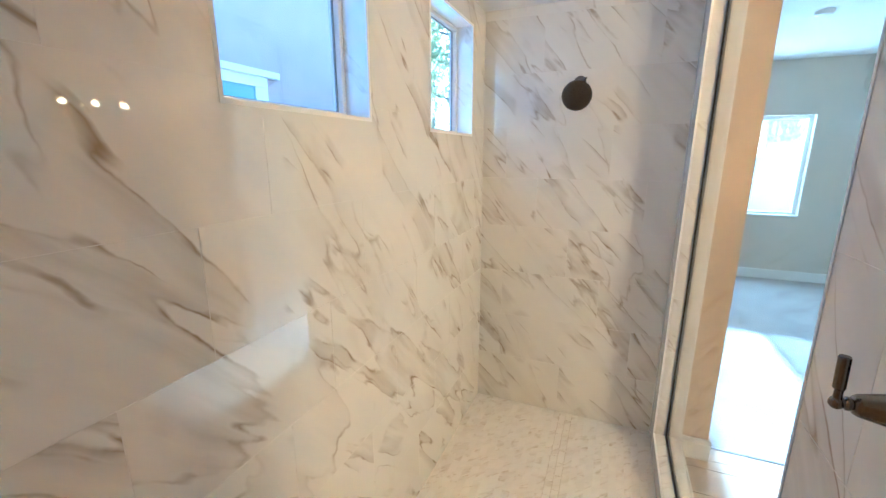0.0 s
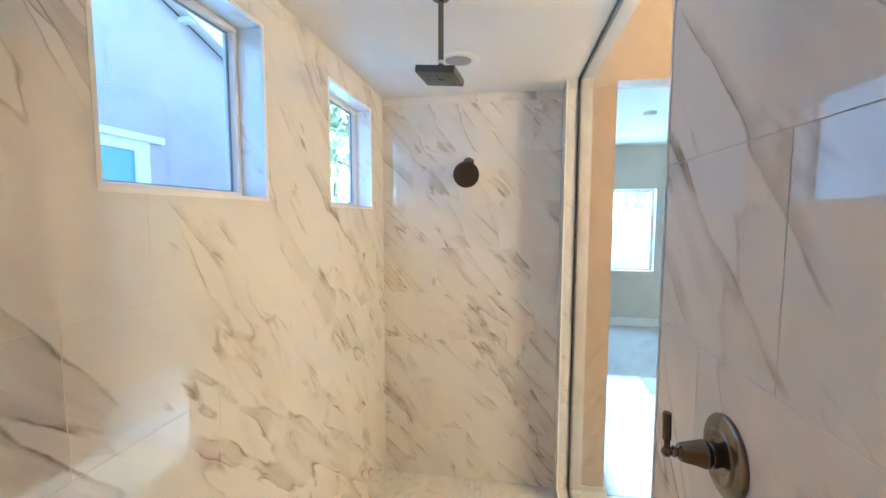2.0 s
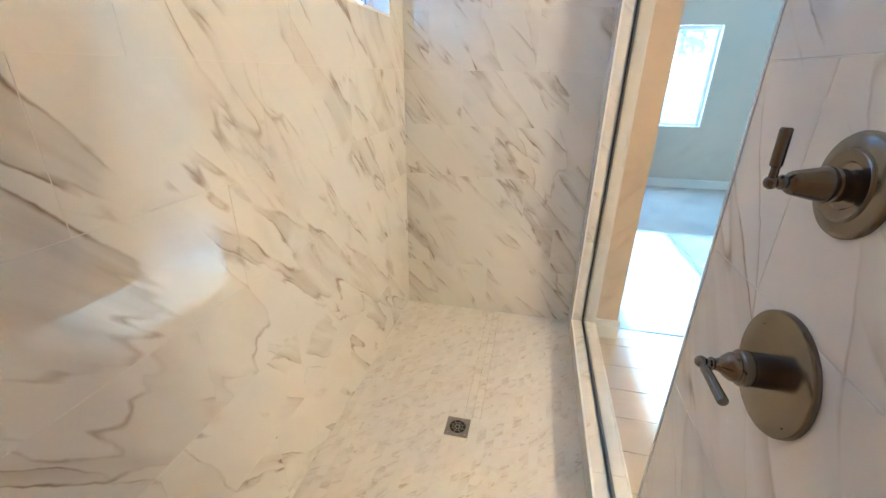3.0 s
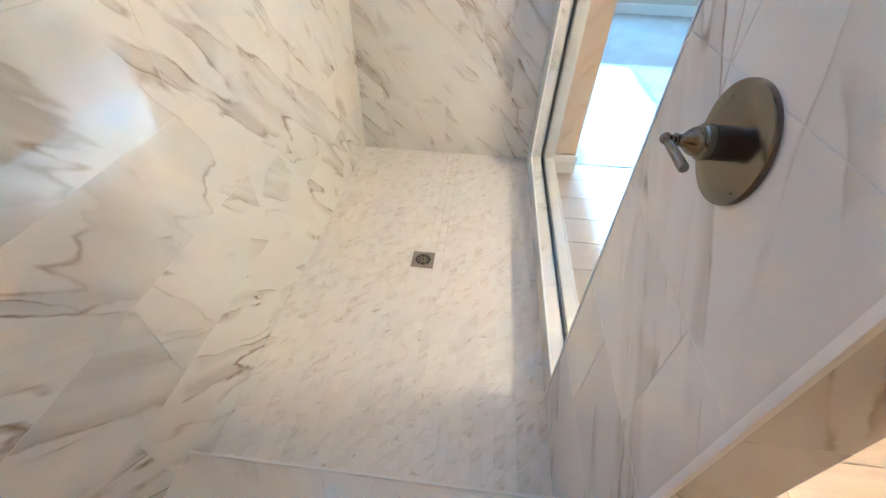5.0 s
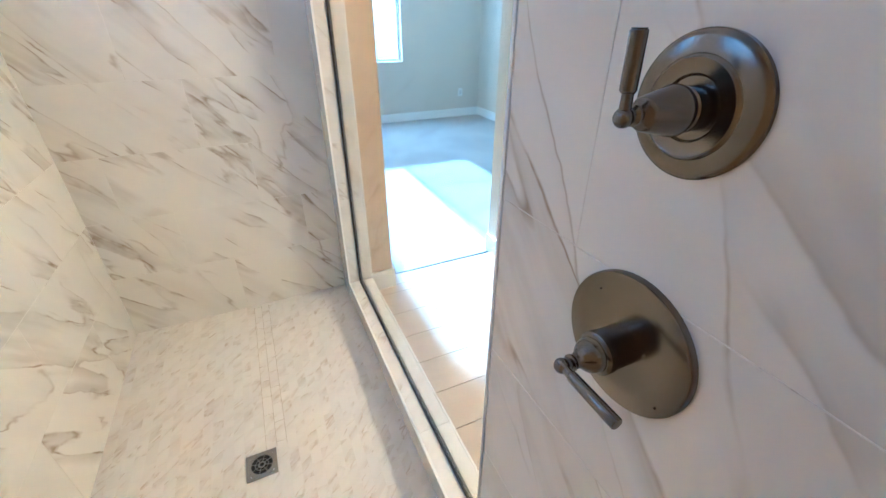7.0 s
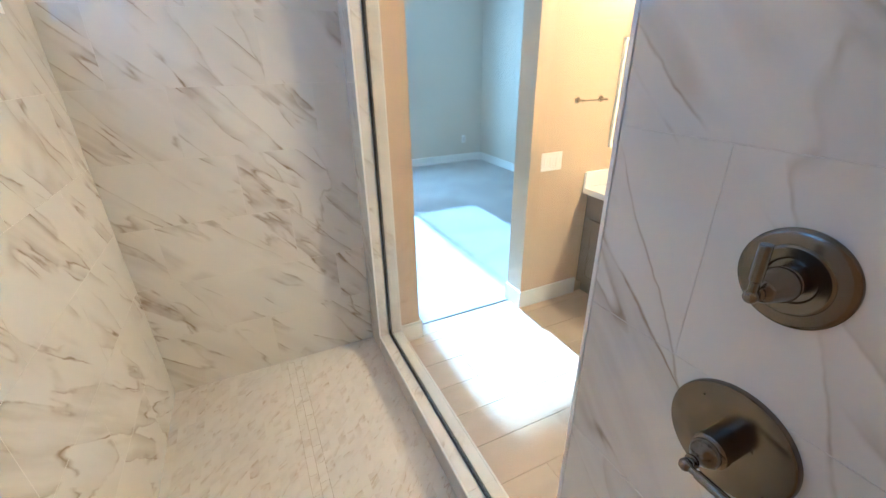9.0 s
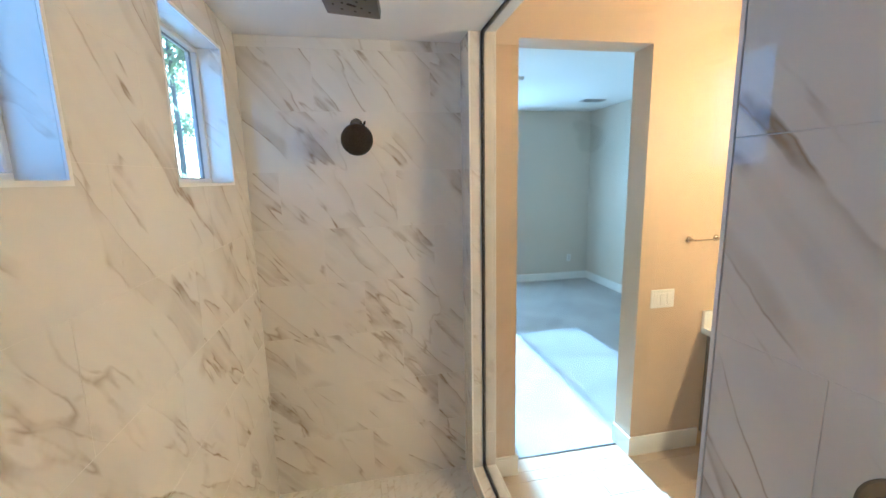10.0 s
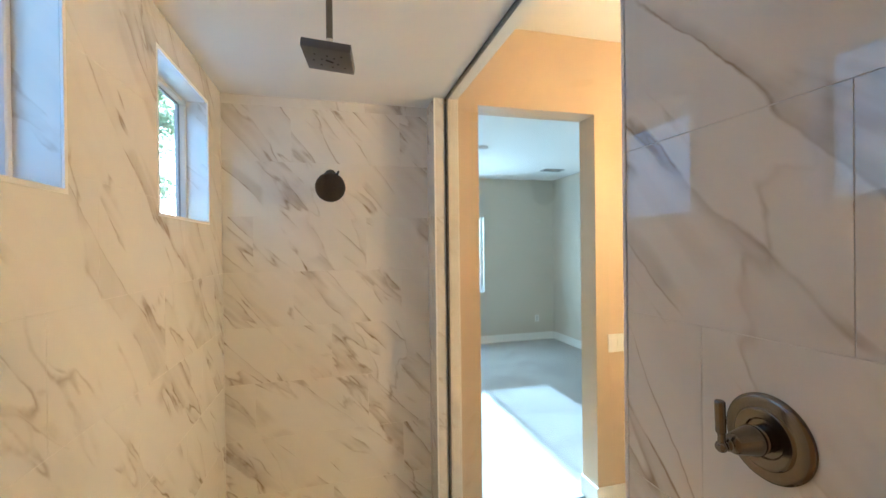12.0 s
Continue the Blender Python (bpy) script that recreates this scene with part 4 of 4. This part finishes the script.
for i in range(60):
    x = -6.0 + i * 0.2
    part("board", boxes((x, x + 0.192, 0, 0.02, 0, 1.92 + 0.004 * math.sin(i * 3.1))), M_FENCE, fence)


def tree(x, y, h, seed, spread=1.3, leaves=2600):
    rng = random.Random(seed)
    t = thing("tree", "tall yard tree with a bare trunk and loose green foliage", "tree", "yard trees", at=(x, y, -0.35))
    trunk = [tube([(0, 0, 0), (0.05, 0.02, h * 0.4), (0.02, 0.07, h * 0.75), (0.06, 0.05, h)], [0.075, 0.06, 0.04, 0.012], 10)]
    tips = []
    for i in range(13):
        z = h * rng.uniform(0.22, 0.95)
        a = rng.uniform(0, 6.28)
        l = spread * rng.uniform(0.5, 1.0) * (1.15 - 0.6 * z / h)
        e = (l * math.cos(a), l * math.sin(a), z + l * rng.uniform(0.1, 0.5))
        trunk.append(tube([(0.03, 0.03, z), (e[0] * 0.5, e[1] * 0.5, z + (e[2] - z) * 0.35), e], [0.04, 0.025, 0.008], 6))
        tips.append((e, z))
    part("trunk", joined(*trunk), M_BARK, t)
    verts, faces = [], []
    for i in range(leaves):
        e, z = rng.choice(tips)
        k = rng.uniform(0.35, 1.1)
        c = Vector((e[0] * k, e[1] * k, z + (e[2] - z) * k)) + Vector((rng.gauss(0, 0.16), rng.gauss(0, 0.16), rng.gauss(0, 0.2)))
        q = Euler((rng.uniform(0, 6.28), rng.uniform(0, 6.28), rng.uniform(0, 6.28))).to_matrix()
        s = rng.uniform(0.045, 0.10)
        n = len(verts)
        verts += [c + q @ Vector(p) for p in ((-s, 0, 0), (0, -s * 0.5, 0.1 * s), (s, 0, 0), (0, s * 0.5, 0.1 * s))]
        faces.append((n, n + 1, n + 2, n + 3))
    me = bpy.data.meshes.new("crown")
    me.from_pydata(verts, [], faces)
    me.materials.append(M_LEAF)
    cr = new("crown", me)
    cr.parent = t
    tagged(cr, kind="stuff")


for i, (x, y, h) in enumerate(((-4.6, 9.5, 7.5), (-3.4, 8.0, 6.5), (-6.2, 11.5, 9.0), (-2.3, 11.0, 7.0), (-7.4, 9.0, 8.0), (4.2, 10.5, 7.0), (5.3, 12.5, 8.0), (6.3, 11.0, 7.5), (-4.4, 6.2, 5.5))):
    tree(x, y, h, 40 + i)


# ---- floors, last ----
floor_b = structure("floor_bathroom", boxes((0.0, BW, BASE_B, -0.012, -0.05, -0.006)), M_PLANKGAP, "light wood-look plank tile bathroom floor", "floor")
rng = random.Random(5)
plank_meshes = {}


def plank(x0, x1, y0, y1):
    g = 0.0012
    w_, h_ = round(x1 - x0 - 2 * g, 4), round(y1 - y0 - 2 * g, 4)
    if (w_, h_) not in plank_meshes:
        bm = boxes((0, w_, 0, h_, -0.0045, 0.0))
        bmesh.ops.bevel(bm, geom=[e for e in bm.edges if all(v.co.z > -0.001 for v in e.verts)], offset=0.0008, segments=1, affect="EDGES")
        plank_meshes[w_, h_] = mesh_of("plank", bm, M_PLANK)
    ob = new("plank", plank_meshes[w_, h_])
    ob.location = (x0 + g, y0 + g, 0)
    ob.parent = floor_b


y, k = -0.012, 0
while y > BASE_B + 0.01:
    yb_ = max(y - 0.198, BASE_B)
    if y > WEND + 0.001 > yb_:
        yb_ = WEND
    xs = 0.0 if y < WEND + 0.002 else WX1
    offs = (0.0, 0.62, 0.31, 0.93)[k % 4]
    cuts = [xs] + [c for c in (offs + 1.2 * i for i in range(-1, 4)) if xs + 0.05 < c < BW - 0.05] + [BW]
    for a, b in zip(cuts, cuts[1:]):
        if y > DY0 - 0.001 and yb_ < DY0:
            plank(a, b, yb_, DY0)
            if a < DX1 and b > DX0:
                plank(max(a, DX0), min(b, DX1), DY0, y)
        else:
            plank(a, b, yb_, y)
    y, k = yb_, k + 1

floor_s = structure("floor_shower", boxes((-0.01, WX0 + 0.02, ENTRY - 0.02, 0.01, -0.05, -0.0005)), M_GROUT, "marble mosaic shower floor in small running bond bricks", "floor")
MW, ML = 0.0378, 0.0985
part("grout_strip", boxes((0.5665, 0.644, -0.98, -0.02, -0.001, -0.0003)), M_WORN, floor_s, "worn brown grout lines between the bricks")
rest = bmesh.new()
lay = rest.loops.layers.uv.new("UVMap")
DRAIN = (0.548 - 0.054, -1.040 - 0.054, 0.548 + 0.054, -1.040 + 0.054)
col = 0
x = 0.0
while x < WX0 - 0.004:
    x2 = min(x + MW, WX0)
    y = ENTRY - (0.5 if col % 2 else 0.0) * ML
    while y < -0.004:
        ya, yb = max(y, ENTRY), min(y + ML, -0.0003)
        y += ML
        if yb - ya < 0.01:
            continue
        inside = x2 > DRAIN[0] and x < DRAIN[2] and yb > DRAIN[1] and ya < DRAIN[3]
        if x >= DRAIN[0] - 0.004 and x2 <= DRAIN[2] + 0.004 and ya >= DRAIN[1] and yb <= DRAIN[3]:
            continue
        if inside or (0.42 < x < 0.72 and yb < 0.0) or yb < -1.42:
            tile(floor_s, (0, 0, 0), (0, 1, 0), (0, 0, 1), ya, -x2, yb, -x, M_MOSAIC, V=(-1, 0, 0), holes=((DRAIN[1], -DRAIN[2], DRAIN[3], -DRAIN[0]),), name="mosaic_brick", th=0.004, gap=0.0009)
        else:
            g = 0.00035
            vs = [rest.verts.new(p) for p in ((x + g, ya + g, -0.003), (x2 - g, ya + g, -0.003), (x2 - g, yb - g, -0.003), (x + g, yb - g, -0.003),
                                              (x + g, ya + g, 0), (x2 - g, ya + g, 0), (x2 - g, yb - g, 0), (x + g, yb - g, 0))]
            for q in ((4, 5, 6, 7), (0, 1, 5, 4), (1, 2, 6, 5), (2, 3, 7, 6), (3, 0, 4, 7)):
                fc = rest.faces.new([vs[i] for i in q])
                for l in fc.loops:
                    l[lay].uv = (l.vert.co.y, -l.vert.co.x)
    x, col = x2, col + 1
ob = part("mosaic_rest", rest, M_MOSAIC_REST, floor_s)
tagged(ob, kind="stuff")
